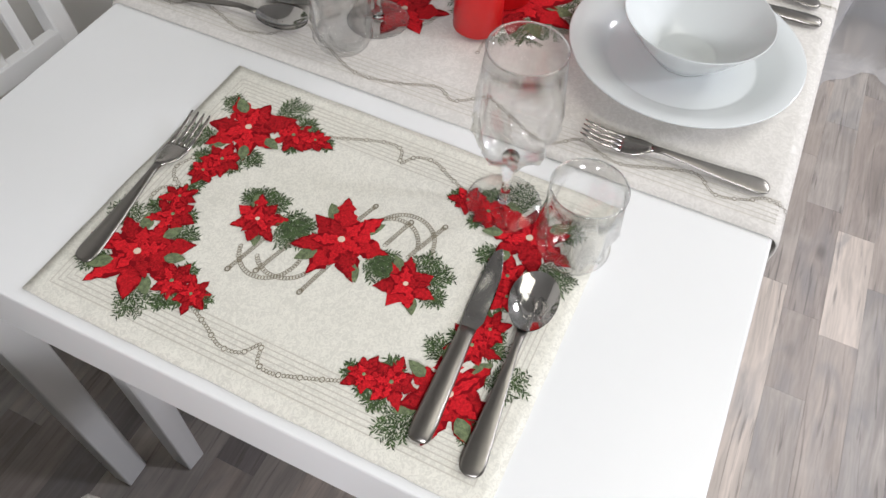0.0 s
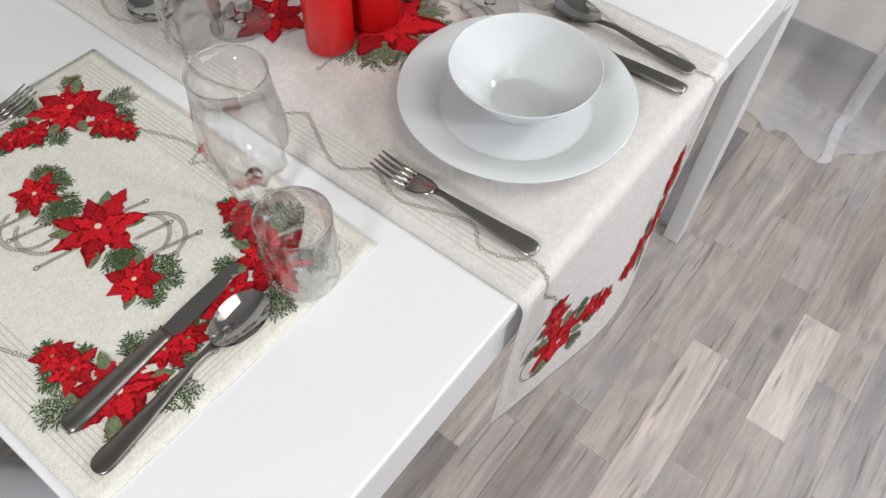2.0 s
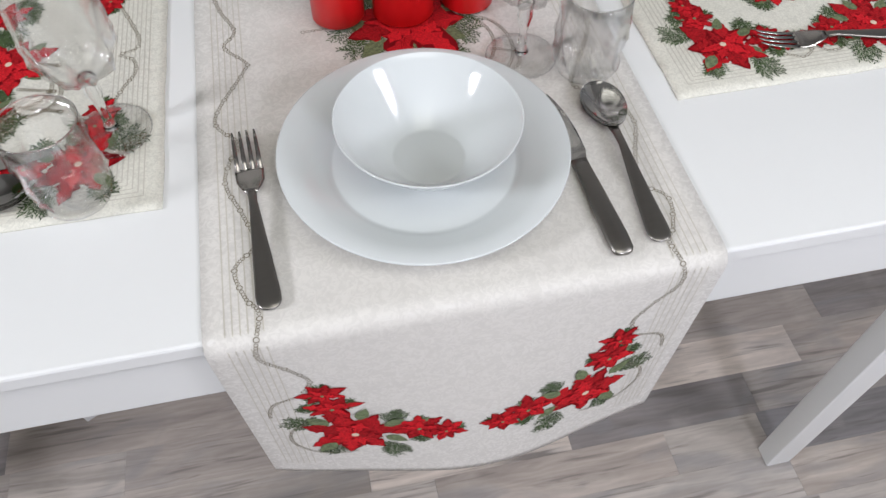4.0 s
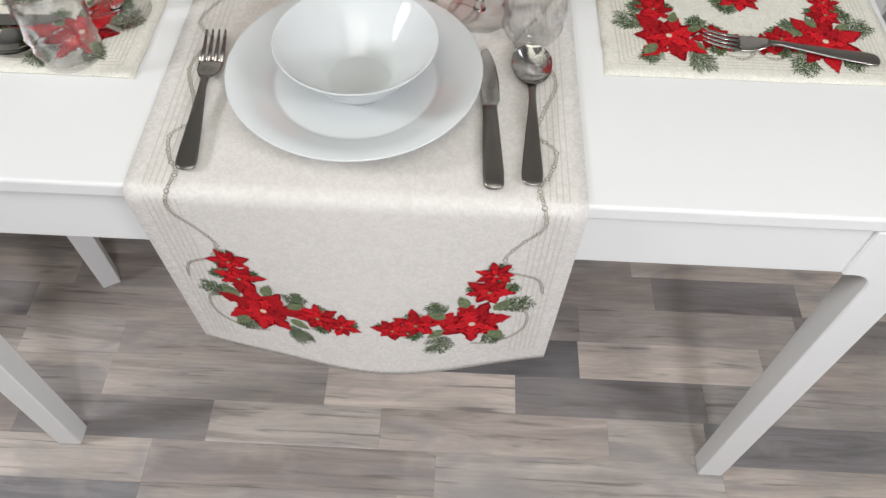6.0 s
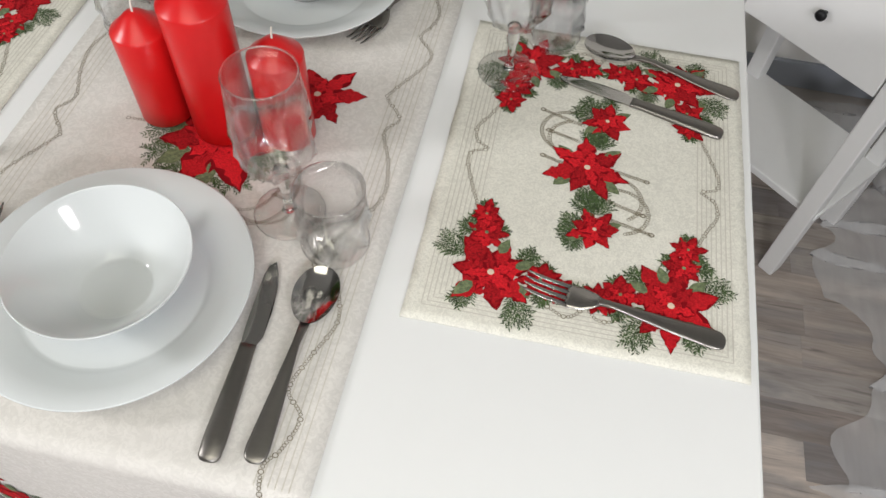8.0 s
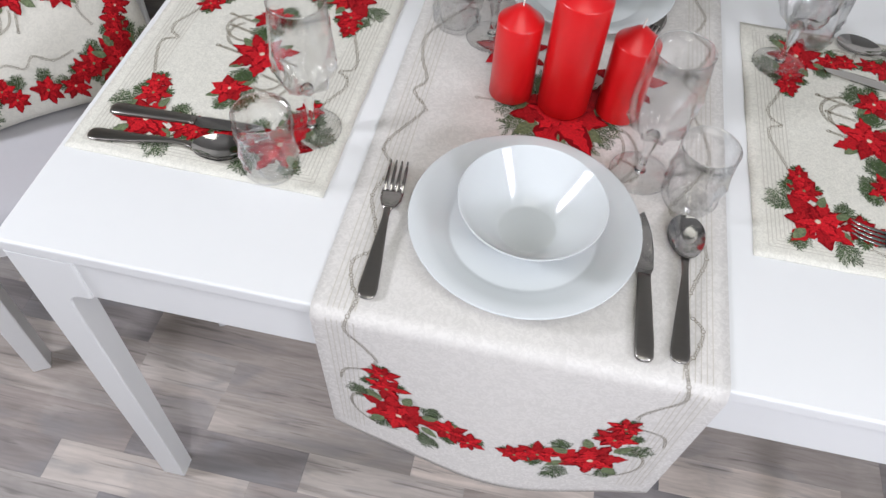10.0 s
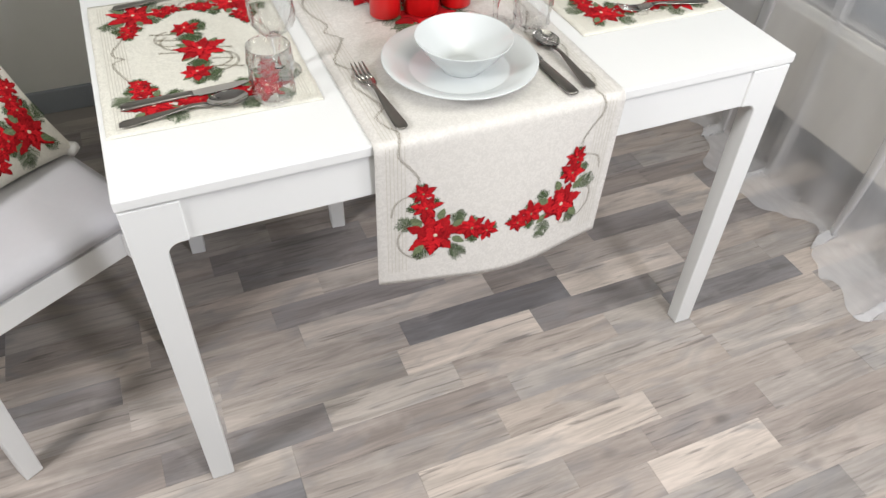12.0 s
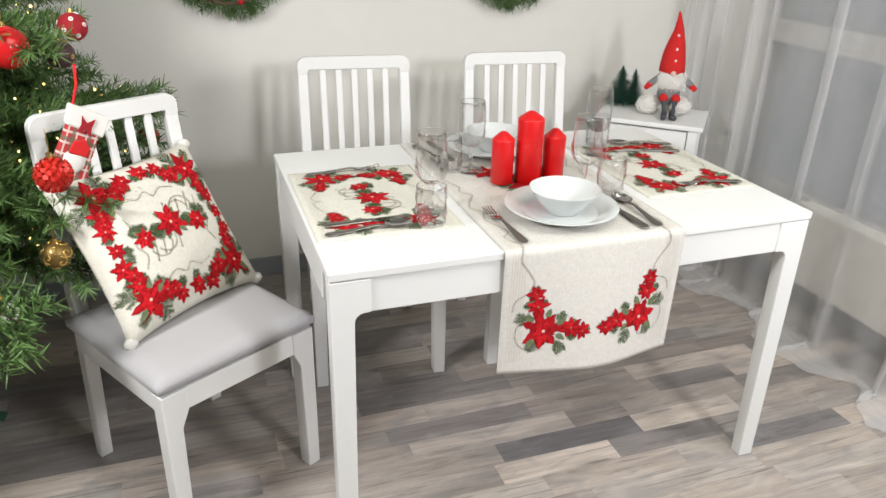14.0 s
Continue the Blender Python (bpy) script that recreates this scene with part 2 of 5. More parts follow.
LACQUER = mat("white_lacquer", (0.765, 0.77, 0.755), 0.30, vary=0.015, scale=5, bump=0.03, bump_scale=60)
PAINT = mat("white_painted_wood", (0.80, 0.80, 0.785), 0.42, vary=0.03, scale=9, bump=0.06, bump_scale=70)
# Plaster darkened to stand for the unlit side of the room in reflections.
WALL_UNLIT = mat("unlit_plaster", (0.38, 0.38, 0.37), 0.9, vary=0.06, scale=2.2)
WALL = mat("grey_white_plaster", (0.76, 0.745, 0.70), 0.9, vary=0.05, scale=2.2, bump=0.12, bump_scale=120)
# Dark grey put in for a ceiling without light, to dim what mirrors it.
CEIL_UNLIT = mat("unlit_ceiling_grey", (0.34, 0.34, 0.33), 0.9, vary=0.03, scale=2)
SKIRT = mat("grey_skirting", (0.30, 0.32, 0.35), 0.5, vary=0.06, scale=6)
SUBFLOOR = mat("floor_joint", (0.33, 0.30, 0.275), 0.8, vary=0.1, scale=10)
PLANK = plank_mat()
PLANK_JOINED = plank_mat("weathered_laminate_far", True)
LINEN = linen_mat("beige_woven_linen", (0.655, 0.630, 0.588), 0.5)
LINEN_MAT = linen_mat("straw_woven_linen", (0.69, 0.673, 0.592), 0.25, 1.7, 190)
LINEN_CREAM = linen_mat("cream_woven_linen", (0.68, 0.655, 0.575))
LINE = mat("taupe_thread", (0.545, 0.515, 0.445), 0.8, vary=0.12, scale=300)
PETAL = mat("red_woven_petals", (0.47, 0.010, 0.016), 0.85, vary=1.7, scale=430, bump=0.5, bump_scale=900, island=0.8, spec=0.15)
PETAL_DARK = mat("dark_red_outline_thread", (0.20, 0.004, 0.008), 0.9, vary=0.5, scale=200, spec=0.1)
PETAL_CORE = mat("pale_flower_heart", (0.72, 0.55, 0.42), 0.8, vary=0.15, scale=400)
LEAF = mat("sage_green_leaf", (0.155, 0.195, 0.095), 0.8, vary=1.8, scale=260, island=0.6)
PINE = mat("dark_pine_thread", (0.050, 0.082, 0.027), 0.8, vary=0.8, scale=200, island=1.2)
CHAIN = mat("bronze_chain_thread", (0.20, 0.17, 0.115), 0.6, vary=0.25, scale=500, island=0.3)
CHINA = mat("white_porcelain", (0.63, 0.655, 0.65), 0.07, vary=0.01, scale=8)
STEEL = mat("brushed_steel", (0.50, 0.485, 0.46), 0.10, 1.0, vary=0.08, scale=60, stretch=(8, 1, 1))
STEEL_MATT = mat("matt_brushed_steel", (0.25, 0.235, 0.215), 0.34, 1.0, vary=0.10, scale=60, stretch=(8, 1, 1))
STEEL_SATIN = mat("satin_steel", (0.38, 0.36, 0.335), 0.24, 1.0, vary=0.10, scale=60, stretch=(8, 1, 1))
WAX = mat("red_candle_wax", (0.62, 0.009, 0.011), 0.30, vary=0.06, scale=20, bump=0.08, bump_scale=60)
WICK = mat("white_wick", (0.75, 0.72, 0.65), 0.9, vary=0.1, scale=500)
GLASS = glass_mat("rippled_clear_glass", 0.995)
PANE = glass_mat("window_glass", 0.97)
GLASS_SOLID = solid_glass_mat("solid_clear_glass")
SEAT = mat("light_grey_seat_fabric", (0.47, 0.46, 0.47), 0.85, vary=0.04, scale=12, bump=0.25, bump_scale=900, sheen=0.2)
SHEER = sheer_mat("white_voile")
# Even mid grey for the window's frame.
FRAME = mat("mid_grey_frame", (0.50, 0.49, 0.47), 0.5, vary=0.05, scale=9, bump=0.05, bump_scale=70)
ENAMEL = mat("cream_radiator_enamel", (0.86, 0.825, 0.755), 0.4, vary=0.03, scale=6)
YARN = mat("white_wool", (0.76, 0.74, 0.70), 0.95, vary=0.12, scale=120, bump=0.6, bump_scale=500)
NEEDLE = mat("green_fir_needles", (0.088, 0.165, 0.044), 0.55, vary=0.3, scale=12, island=1.0)
NEEDLE_DARK = mat("dark_green_bristle", (0.032, 0.105, 0.075), 0.7, vary=0.2, scale=60, island=0.6)
BARK = mat("brown_stem", (0.09, 0.06, 0.035), 0.8, vary=0.2, scale=60)
GOLD = mat("gold_metal", (0.75, 0.52, 0.18), 0.28, 1.0, vary=0.08, scale=60)
GOLD_DARK = mat("dark_hollow_gold", (0.20, 0.13, 0.04), 0.5, 0.8, vary=0.2, scale=60)
RED_GLOSS = mat("red_gloss_ball", (0.48, 0.012, 0.014), 0.18, vary=0.08, scale=40)
RED_FOIL = mat("red_foil_scales", (0.60, 0.03, 0.02), 0.35, 0.35, vary=0.2, scale=60, island=0.5)
PLUM = mat("dark_brown_ball", (0.06, 0.025, 0.03), 0.5, vary=0.25, scale=80)
FELT_RED = mat("dark_red_felt", (0.30, 0.010, 0.018), 0.95, vary=0.15, scale=120, bump=0.4, bump_scale=500)
FELT_BRIGHT = mat("bright_red_felt", (0.58, 0.016, 0.016), 0.95, vary=0.15, scale=120, bump=0.4, bump_scale=500)
FELT_GREY = mat("grey_felt", (0.22, 0.22, 0.225), 0.95, vary=0.25, scale=120, bump=0.4, bump_scale=500)
FELT_DARK = mat("dark_grey_felt", (0.07, 0.072, 0.08), 0.95, vary=0.2, scale=120, bump=0.4, bump_scale=500)
SKIN_FELT = mat("pale_felt_nose", (0.70, 0.50, 0.40), 0.9, vary=0.1, scale=100)
DARK_METAL = mat("black_metal", (0.02, 0.02, 0.022), 0.4, 0.6, vary=0.1, scale=60)
BLACK_RUBBER = mat("black_rubber", (0.015, 0.015, 0.016), 0.8, vary=0.1, scale=60)
BULB = glow_mat("warm_fairy_light", (1.0, 0.62, 0.22), 5.0)


def plaid_mat():
    m = mat("red_plaid_cloth", (0.42, 0.03, 0.03), 0.9, vary=0.15, scale=90)
    n, l = m.node_tree.nodes, m.node_tree.links
    p, tc = n["Principled BSDF"], n.new("ShaderNodeTexCoord")
    base = p.inputs["Base Color"].links[0].from_socket
    for axis, scale, color in (("X", 16, (0.70, 0.66, 0.60, 1)), ("Z", 16, (0.70, 0.66, 0.60, 1)), ("X", 9.3, (0.10, 0.13, 0.09, 1)), ("Z", 9.3, (0.10, 0.13, 0.09, 1))):
        w, r, x = n.new("ShaderNodeTexWave"), n.new("ShaderNodeMapRange"), n.new("ShaderNodeMix")
        w.bands_direction, x.data_type = axis, "RGBA"
        w.inputs["Scale"].default_value = scale
        r.inputs["From Min"].default_value, r.inputs["From Max"].default_value, r.inputs["To Max"].default_value = 0.86, 0.95, 0.75
        l.new(tc.outputs["Object"], w.inputs["Vector"])
        l.new(w.outputs["Fac"], r.inputs["Value"])
        l.new(r.outputs[0], x.inputs["Factor"])
        l.new(base, x.inputs["A"])
        x.inputs["B"].default_value = color
        base = x.outputs["Result"]
    l.new(base, p.inputs["Base Color"])
    return m


PLAID = plaid_mat()

# ---- makers ----


def part(name, bm, material, parent=None, label="", smooth=False):
    """Links a bmesh as one mesh object under a thing or part."""
    me = bpy.data.meshes.new(name)
    bm.to_mesh(me)
    bm.free()
    me.materials.append(material)
    if smooth:
        me.shade_smooth()
    ob = new(name, me)
    ob.parent = parent
    if label:
        ob["label"] = label
    return ob


def thing(name, label, category, group="", kind="", at=None):
    ob = new(name)
    ob.empty_display_size = 0.05
    if at is not None:
        ob.matrix_world = at
    return tagged(ob, label, category, group, kind)


def box(lo, hi, bevel=0.0, seg=2, bm=None):
    bm = bm or bmesh.new()
    own = bmesh.ops.create_cube(bm, size=1)["verts"]
    for v in own:
        v.co = Vector([lo[i] + (v.co[i] + 0.5) * (hi[i] - lo[i]) for i in range(3)])
    if bevel:
        edges = {e for v in own for e in v.link_edges}
        bmesh.ops.bevel(bm, geom=list(edges), offset=bevel, segments=seg, profile=0.5, affect="EDGES")
    return bm


def prism(points, axis, lo, hi, bevel=0.0):
    """A polygon in two axes, pushed along the third (axis 0, 1 or 2)."""
    bm = bmesh.new()
    def at(p, d):
        c = list(p)
        c.insert(axis, d)
        return Vector(c)
    a = [bm.verts.new(at(p, lo)) for p in points]
    b = [bm.verts.new(at(p, hi)) for p in points]
    bm.faces.new(a)
    bm.faces.new(b[::-1])
    for i in range(len(a)):
        j = (i + 1) % len(a)
        bm.faces.new((a[i], b[i], b[j], a[j]))
    bmesh.ops.recalc_face_normals(bm, faces=bm.faces)
    if bevel:
        bmesh.ops.bevel(bm, geom=list(bm.edges), offset=bevel, segments=1, affect="EDGES")
    return bm


def lathe(profile, steps=48, bm=None, wave=None):
    """Turns (radius, height) pairs round z. wave(angle, height) scales the radius."""
    bm = bm or bmesh.new()
    rings = []
    for r, z in profile:
        if r < 1e-6:
            rings.append([bm.verts.new((0, 0, z))])
        else:
            rings.append([])
            for i in range(steps):
                a = 2 * math.pi * i / steps
                k = wave(a, z) if wave else 1.0
                rings[-1].append(bm.verts.new((r * k * math.cos(a), r * k * math.sin(a), z)))
    for p, q in zip(rings, rings[1:]):
        for i in range(steps):
            j = (i + 1) % steps
            if len(p) == 1 and len(q) == 1:
                break
            if len(p) == 1:
                bm.faces.new((p[0], q[i], q[j]))
            elif len(q) == 1:
                bm.faces.new((p[i], p[j], q[0]))
            else:
                bm.faces.new((p[i], p[j], q[j], q[i]))
    bmesh.ops.recalc_face_normals(bm, faces=bm.faces)
    return bm


def tube(points, radius, sides=6, bm=None, taper=None):
    """A round bar along points; taper(i / n) scales its radius."""
    bm = bm or bmesh.new()
    pts = [Vector(p) for p in points]
    rings = []
    for i, p in enumerate(pts):
        d = (pts[min(i + 1, len(pts) - 1)] - pts[max(i - 1, 0)]).normalized()
        u = d.cross(Vector((0, 0, 1)) if abs(d.z) < 0.9 else Vector((1, 0, 0))).normalized()
        w = d.cross(u)
        r = radius * (taper(i / (len(pts) - 1)) if taper else 1)
        rings.append([bm.verts.new(p + r * (math.cos(2 * math.pi * k / sides) * u + math.sin(2 * math.pi * k / sides) * w)) for k in range(sides)])
    for a, b in zip(rings, rings[1:]):
        for k in range(sides):
            bm.faces.new((a[k], a[(k + 1) % sides], b[(k + 1) % sides], b[k]))
    bm.faces.new(rings[0][::-1])
    bm.faces.new(rings[-1])
    return bm


def sheet(nu, nv, f, bm=None, back=None):
    """A grid f(i / nu, j / nv); with back(a, b) a second skin joined to it along the rim."""
    bm = bm or bmesh.new()
    def skin(g):
        return [[bm.verts.new(g(i / nu, j / nv)) for j in range(nv + 1)] for i in range(nu + 1)]
    a = skin(f)
    skins = [(a, 1)]
    if back:
        b = skin(back)
        skins.append((b, -1))
    for g, s in skins:
        for i in range(nu):
            for j in range(nv):
                q = (g[i][j], g[i + 1][j], g[i + 1][j + 1], g[i][j + 1])
                bm.faces.new(q if s > 0 else q[::-1])
    if back:
        rim = [(i, 0) for i in range(nu)] + [(nu, j) for j in range(nv)] + [(i, nv) for i in range(nu, 0, -1)] + [(0, j) for j in range(nv, 0, -1)]
        for (i, j), (k, m) in zip(rim, rim[1:] + rim[:1]):
            bm.faces.new((a[k][m], a[i][j], b[i][j], b[k][m]))
    return bm


# ---- the room ----
X0, X1, Y0, Y1, H = -3.0, 1.42, -4.4, 1.15, 2.5
tagged(part("floor", box((X0 - 0.2, Y0 - 0.2, -0.12), (X1 + 0.2, Y1 + 0.2, -0.006)), SUBFLOOR), "weathered grey-brown wood-look plank flooring", "floor", kind="structure")
FLOOR = bpy.data.objects["floor"]
tagged(part("wall_back", box((X0 - 0.2, Y1, -0.006), (X1 + 0.2, Y1 + 0.2, H)), WALL), "plain grey-white plaster wall behind the chairs", "wall", kind="structure")
# Unseen walls that close the room; their missing light is put into the colour.
tagged(part("wall_left", box((X0 - 0.2, Y0, -0.006), (X0, Y1, H)), WALL_UNLIT), "plain unseen wall, coloured dark as if unlit", "wall", kind="structure")
tagged(part("wall_front", box((X0 - 0.2, Y0 - 0.2, -0.006), (X1 + 0.2, Y0, H)), WALL_UNLIT), "plain unseen wall, coloured dark as if unlit", "wall", kind="structure")
tagged(part("ceiling", box((X0 - 0.2, Y0 - 0.2, H), (X1 + 0.2, Y1 + 0.2, H + 0.1)), CEIL_UNLIT), "unseen ceiling, coloured grey as if unlit", "ceiling", kind="structure")
SILL, HEAD, WY0, WY1 = 0.34, 2.2, -1.75, 0.86
wb = bmesh.new()
for lo, hi in (((X1, Y0, -0.006), (X1 + 0.2, WY0, H)), ((X1, WY1, -0.006), (X1 + 0.2, Y1, H)), ((X1, WY0, -0.006), (X1 + 0.2, WY1, SILL)), ((X1, WY0, HEAD), (X1 + 0.2, WY1, H))):
    box(lo, hi, bm=wb)
tagged(part("wall_right", wb, WALL), "grey-white wall with a wide window", "wall", kind="structure")
tagged(part("baseboard", box((X0, Y1 - 0.014, -0.006), (X1, Y1, 0.075), 0.003), SKIRT), "grey skirting board", "baseboard", kind="structure")
tagged(part("baseboard", box((X1 - 0.014, Y0, -0.006), (X1, Y1 - 0.014, 0.085), 0.003), SKIRT), "grey skirting board under the window", "baseboard", kind="structure")

# ---- the table ----
TOP = 0.75


def build_table():
    t = thing("dining_table", "white lacquered rectangular dining table with square legs", "table")
    part("tabletop", box((-0.6, -0.4, TOP - 0.020), (0.6, 0.4, TOP), 0.003), LACQUER, t)
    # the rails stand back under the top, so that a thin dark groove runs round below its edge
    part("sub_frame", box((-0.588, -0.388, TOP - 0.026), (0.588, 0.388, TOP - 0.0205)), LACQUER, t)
    zt, zb = TOP - 0.0225, 0.650
    for s in (-1, 1):
        part("apron", box((-0.515, s * 0.383 - 0.011, zb), (0.515, s * 0.383 + 0.011, zt), 0.002), LACQUER, t)
        part("apron", box((s * 0.586 - 0.011, -0.315, zb), (s * 0.586 + 0.011, 0.315, zt), 0.002), LACQUER, t)
    # the inner edge of each leg runs up straight and turns into the apron with a round
    leg = [(0, 0), (0.044, 0), (0.050, 0.622)]
    for i in range(7):
        a = math.pi - i / 6 * math.pi / 2
        leg.append((0.072 + 0.022 * math.cos(a), 0.626 + 0.022 * math.sin(a) + 0.002))
    leg += [(0.085, 0.650), (0.085, zt), (0, zt)]
    bm = prism([(x, z) for x, z in leg], 1, 0, 0.040, 0.002)
    for v in bm.verts:
        v.co.y *= 0.88 + 0.12 * v.co.z / zt
    first = part("leg", bm, LACQUER, t)
    first.matrix_local = pose(-0.598, -0.398, 0)
    for sx, sy in ((1, -1), (-1, 1), (1, 1)):
        o = new("leg", first.data)
        o.parent = t
        o.matrix_local = Matrix.Translation((sx * 0.598, sy * 0.398, 0)) @ Matrix.Diagonal((-sx, -sy, 1, 1))
    return t


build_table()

# ---- chairs ----


def build_chair(label, at):
    """Width 0.42, depth 0.45, height 0.95; it faces -y of its own frame, with its base at the origin."""
    c = thing("dining_chair", label, "chair", "dining chairs", at=at)
    w, d, zs = 0.21, 0.225, 0.43
    front = [(0, 0), (0.036, 0), (0.042, 0.33), (0.062, 0.372), (0.062, zs), (0, zs)]
    for s in (-1, 1):
        bm = prism(front, 1, 0, 0.040, 0.002)
        for v in bm.verts:
            v.co.x = s * (w - v.co.x)
            v.co.y -= d
        bmesh.ops.recalc_face_normals(bm, faces=bm.faces)
        part("leg", bm, PAINT, c)
        back = [(d - 0.002, 0), (d + 0.028, 0), (d - 0.002 + 0.012, 0.44), (d + 0.055, 0.905), (d + 0.048, 0.94), (d + 0.030, 0.905), (d - 0.034, 0.44)]
        bm = prism(back, 0, 0, 0.034, 0.003)
        for v in bm.verts:
            k = 0.192 - 0.006 * v.co.z
            v.co.x = s * (k - v.co.x)
        bmesh.ops.recalc_face_normals(bm, faces=bm.faces)
        part("back_leg", bm, PAINT, c)
        part("side_rail", box((s * 0.192 - 0.011, -d + 0.04, 0.372), (s * 0.192 + 0.011, d - 0.03, zs), 0.002), PAINT, c)
    part("front_rail", box((-0.15, -d + 0.004, 0.372), (0.15, -d + 0.026, zs), 0.002), PAINT, c)
    part("back_rail", box((-0.158, d - 0.026, 0.372), (0.158, d - 0.006, zs), 0.002), PAINT, c)
    # the top rail's ends are rounded down into the posts
    outline = [(-0.187, 0.895), (-0.155, 0.895), (-0.150, 0.910), (0.150, 0.910), (0.155, 0.895), (0.187, 0.895)]
    for i in range(6):
        a = i / 5 * math.pi / 2
        outline.append((0.187 - 0.030 + 0.030 * math.cos(a), 0.922 + 0.030 * math.sin(a)))
    for i in range(6):
        a = math.pi / 2 + i / 5 * math.pi / 2
        outline.append((-0.187 + 0.030 + 0.030 * math.cos(a), 0.922 + 0.030 * math.sin(a)))
    part("top_rail", prism(outline, 1, d + 0.028, d + 0.052, 0.002), PAINT, c)
    part("lower_rail", box((-0.158, d - 0.022, 0.500), (0.158, d - 0.002, 0.535), 0.002), PAINT, c)
    for i in range(5):
        x = -0.104 + 0.052 * i
        bm = box((x - 0.010, -0.006, 0.53), (x + 0.010, 0.006, 0.912), 0.002)
        for v in bm.verts:
            v.co.y += d - 0.010 + (v.co.z - 0.53) * 0.13
        part("slat", bm, PAINT, c)
    def seat(a, b, up):
        x, y = (a - 0.5) * 2, (b - 0.5) * 2
        e = max(0, 1 - abs(x) ** 10) ** 0.25 * max(0, 1 - abs(y) ** 10) ** 0.25
        return Vector((x * 0.216, y * 0.215 - 0.012, (0.446 + up * (0.030 if up > 0 else 0.019) * (0.5 + 0.5 * e) + up * 0.006 * (1 - x * x) * (1 - y * y)) + (0.0 if up > 0 else 0.004)))
    part("seat_cushion", sheet(20, 20, lambda a, b: seat(a, b, 1), back=lambda a, b: seat(a, b, -0.8)), SEAT, c, "light grey fabric seat cushion", True)
    return c


build_chair("white wooden slat-back dining chair tucked under the table", pose(-0.301, 0.492, 0, 0, 0, -5))
build_chair("white wooden slat-back dining chair tucked under the table", pose(0.268, 0.452, 0, 0, 0, -5))
build_chair("white slat-back chair with grey seat, standing by the tree", pose(-0.878, 0.038, 0, 0, 0, 29.9))

# ---- woven pattern: flat shapes laid on a cloth by place(u, v, h) ----


def blade(bm, place, cx, cy, ang, length, width, h, rng, jag=0.12, steps=7, fold=0.0004):
    """A petal or leaf: a pointed blade with a raised midrib and uneven edges."""
    ca, sa = math.cos(ang), math.sin(ang)
    rows = []
    for i in range(steps + 1):
        t = i / steps
        w = width * math.sin(math.pi * min(1, t ** 0.75)) ** 0.85 * (1 + jag * rng.uniform(-1, 1)) if 0 < i < steps else 0.0
        row = []
        for k in (-1, 0, 1):
            x, y = t * length, k * w * 0.5
            row.append(bm.verts.new(place(cx + x * ca - y * sa, cy + x * sa + y * ca, h + (fold if k == 0 else 0))))
        rows.append(row)
    for a, b in zip(rows, rows[1:]):
        for k in (0, 1):
            try:
                bm.faces.new((a[k], b[k], b[k + 1], a[k + 1]))
            except ValueError:
                pass


def flower(place, cx, cy, r, rng, parent, hollow=False):
    """One poinsettia: two whorls of pointed red petals round a pale heart."""
    bm = bmesh.new()
    turn = rng.uniform(0, 6.28)
    for n, k, h, w in ((7, 1.08, 0.0008, 0.47), (5, 0.70, 0.0028, 0.29)):
        for i in range(n):
            a = turn + (i + rng.uniform(-0.18, 0.18)) * 2 * math.pi / n + (0.4 if k < 1 else 0)
            size, lift = r * k * rng.uniform(0.8, 1.12), h + 0.00022 * i
            before = len(bm.faces)
            blade(bm, place, cx, cy, a, size * 1.04, r * w + 0.0018, lift - 0.00012, rng, 0.30, 9, 0)
            bm.faces.ensure_lookup_table()
            for f in bm.faces[before:]:
                f.material_index = 1
            blade(bm, place, cx, cy, a, size, r * w, lift, rng, 0.60, 12, 0.0004)
            before = len(bm.faces)
            blade(bm, place, cx, cy, a, size * 0.7, r * 0.045, lift + 0.00036, rng, 0.3, 4, 0)
            bm.faces.ensure_lookup_table()
            for f in bm.faces[before:]:
                f.material_index = 1
    ob = part("flower", bm, PETAL, parent)
    ob.data.materials.append(PETAL_DARK)
    bm = bmesh.new()
    c = bm.verts.new(place(cx, cy, 0.0052))
    ring = [bm.verts.new(place(cx + r * 0.085 * math.cos(a), cy + r * 0.085 * math.sin(a), 0.0046)) for a in [i * math.pi / 4 for i in range(8)]]
    for i in range(8):
        bm.faces.new((c, ring[i], ring[(i + 1) % 8]))
    part("flower_heart", bm, LEAF if hollow else PETAL_CORE, ob)
    return ob


def sprig(bm, place, cx, cy, ang, length, rng, h=0.0005):
    """A bushy fir twig: side shoots along a stem, each with short fine needles."""
    shoots = [(0.0, 0.0, 1.0)] + [(t, s * rng.uniform(0.55, 0.95), 0.52 * (1.15 - 0.6 * t)) for t in (0.08, 0.24, 0.40, 0.56, 0.72) for s in (-1, 1)]
    for t0, turn, size in shoots:
        x0, y0, a = cx + math.cos(ang) * length * t0, cy + math.sin(ang) * length * t0, ang + turn
        n = max(4, int(size * length / 0.0026))
        for i in range(n):
            t = (i + 0.6) / n
            x, y = x0 + math.cos(a) * length * size * t, y0 + math.sin(a) * length * size * t
            for s in (-1, 1):
                blade(bm, place, x, y, a + s * rng.uniform(0.45, 1.1), rng.uniform(0.0042, 0.0072), 0.0016, h + rng.uniform(0, 0.0004), rng, 0, 2, 0)
        blade(bm, place, x0, y0, a, length * size, 0.0010, h, rng, 0, 2, 0)


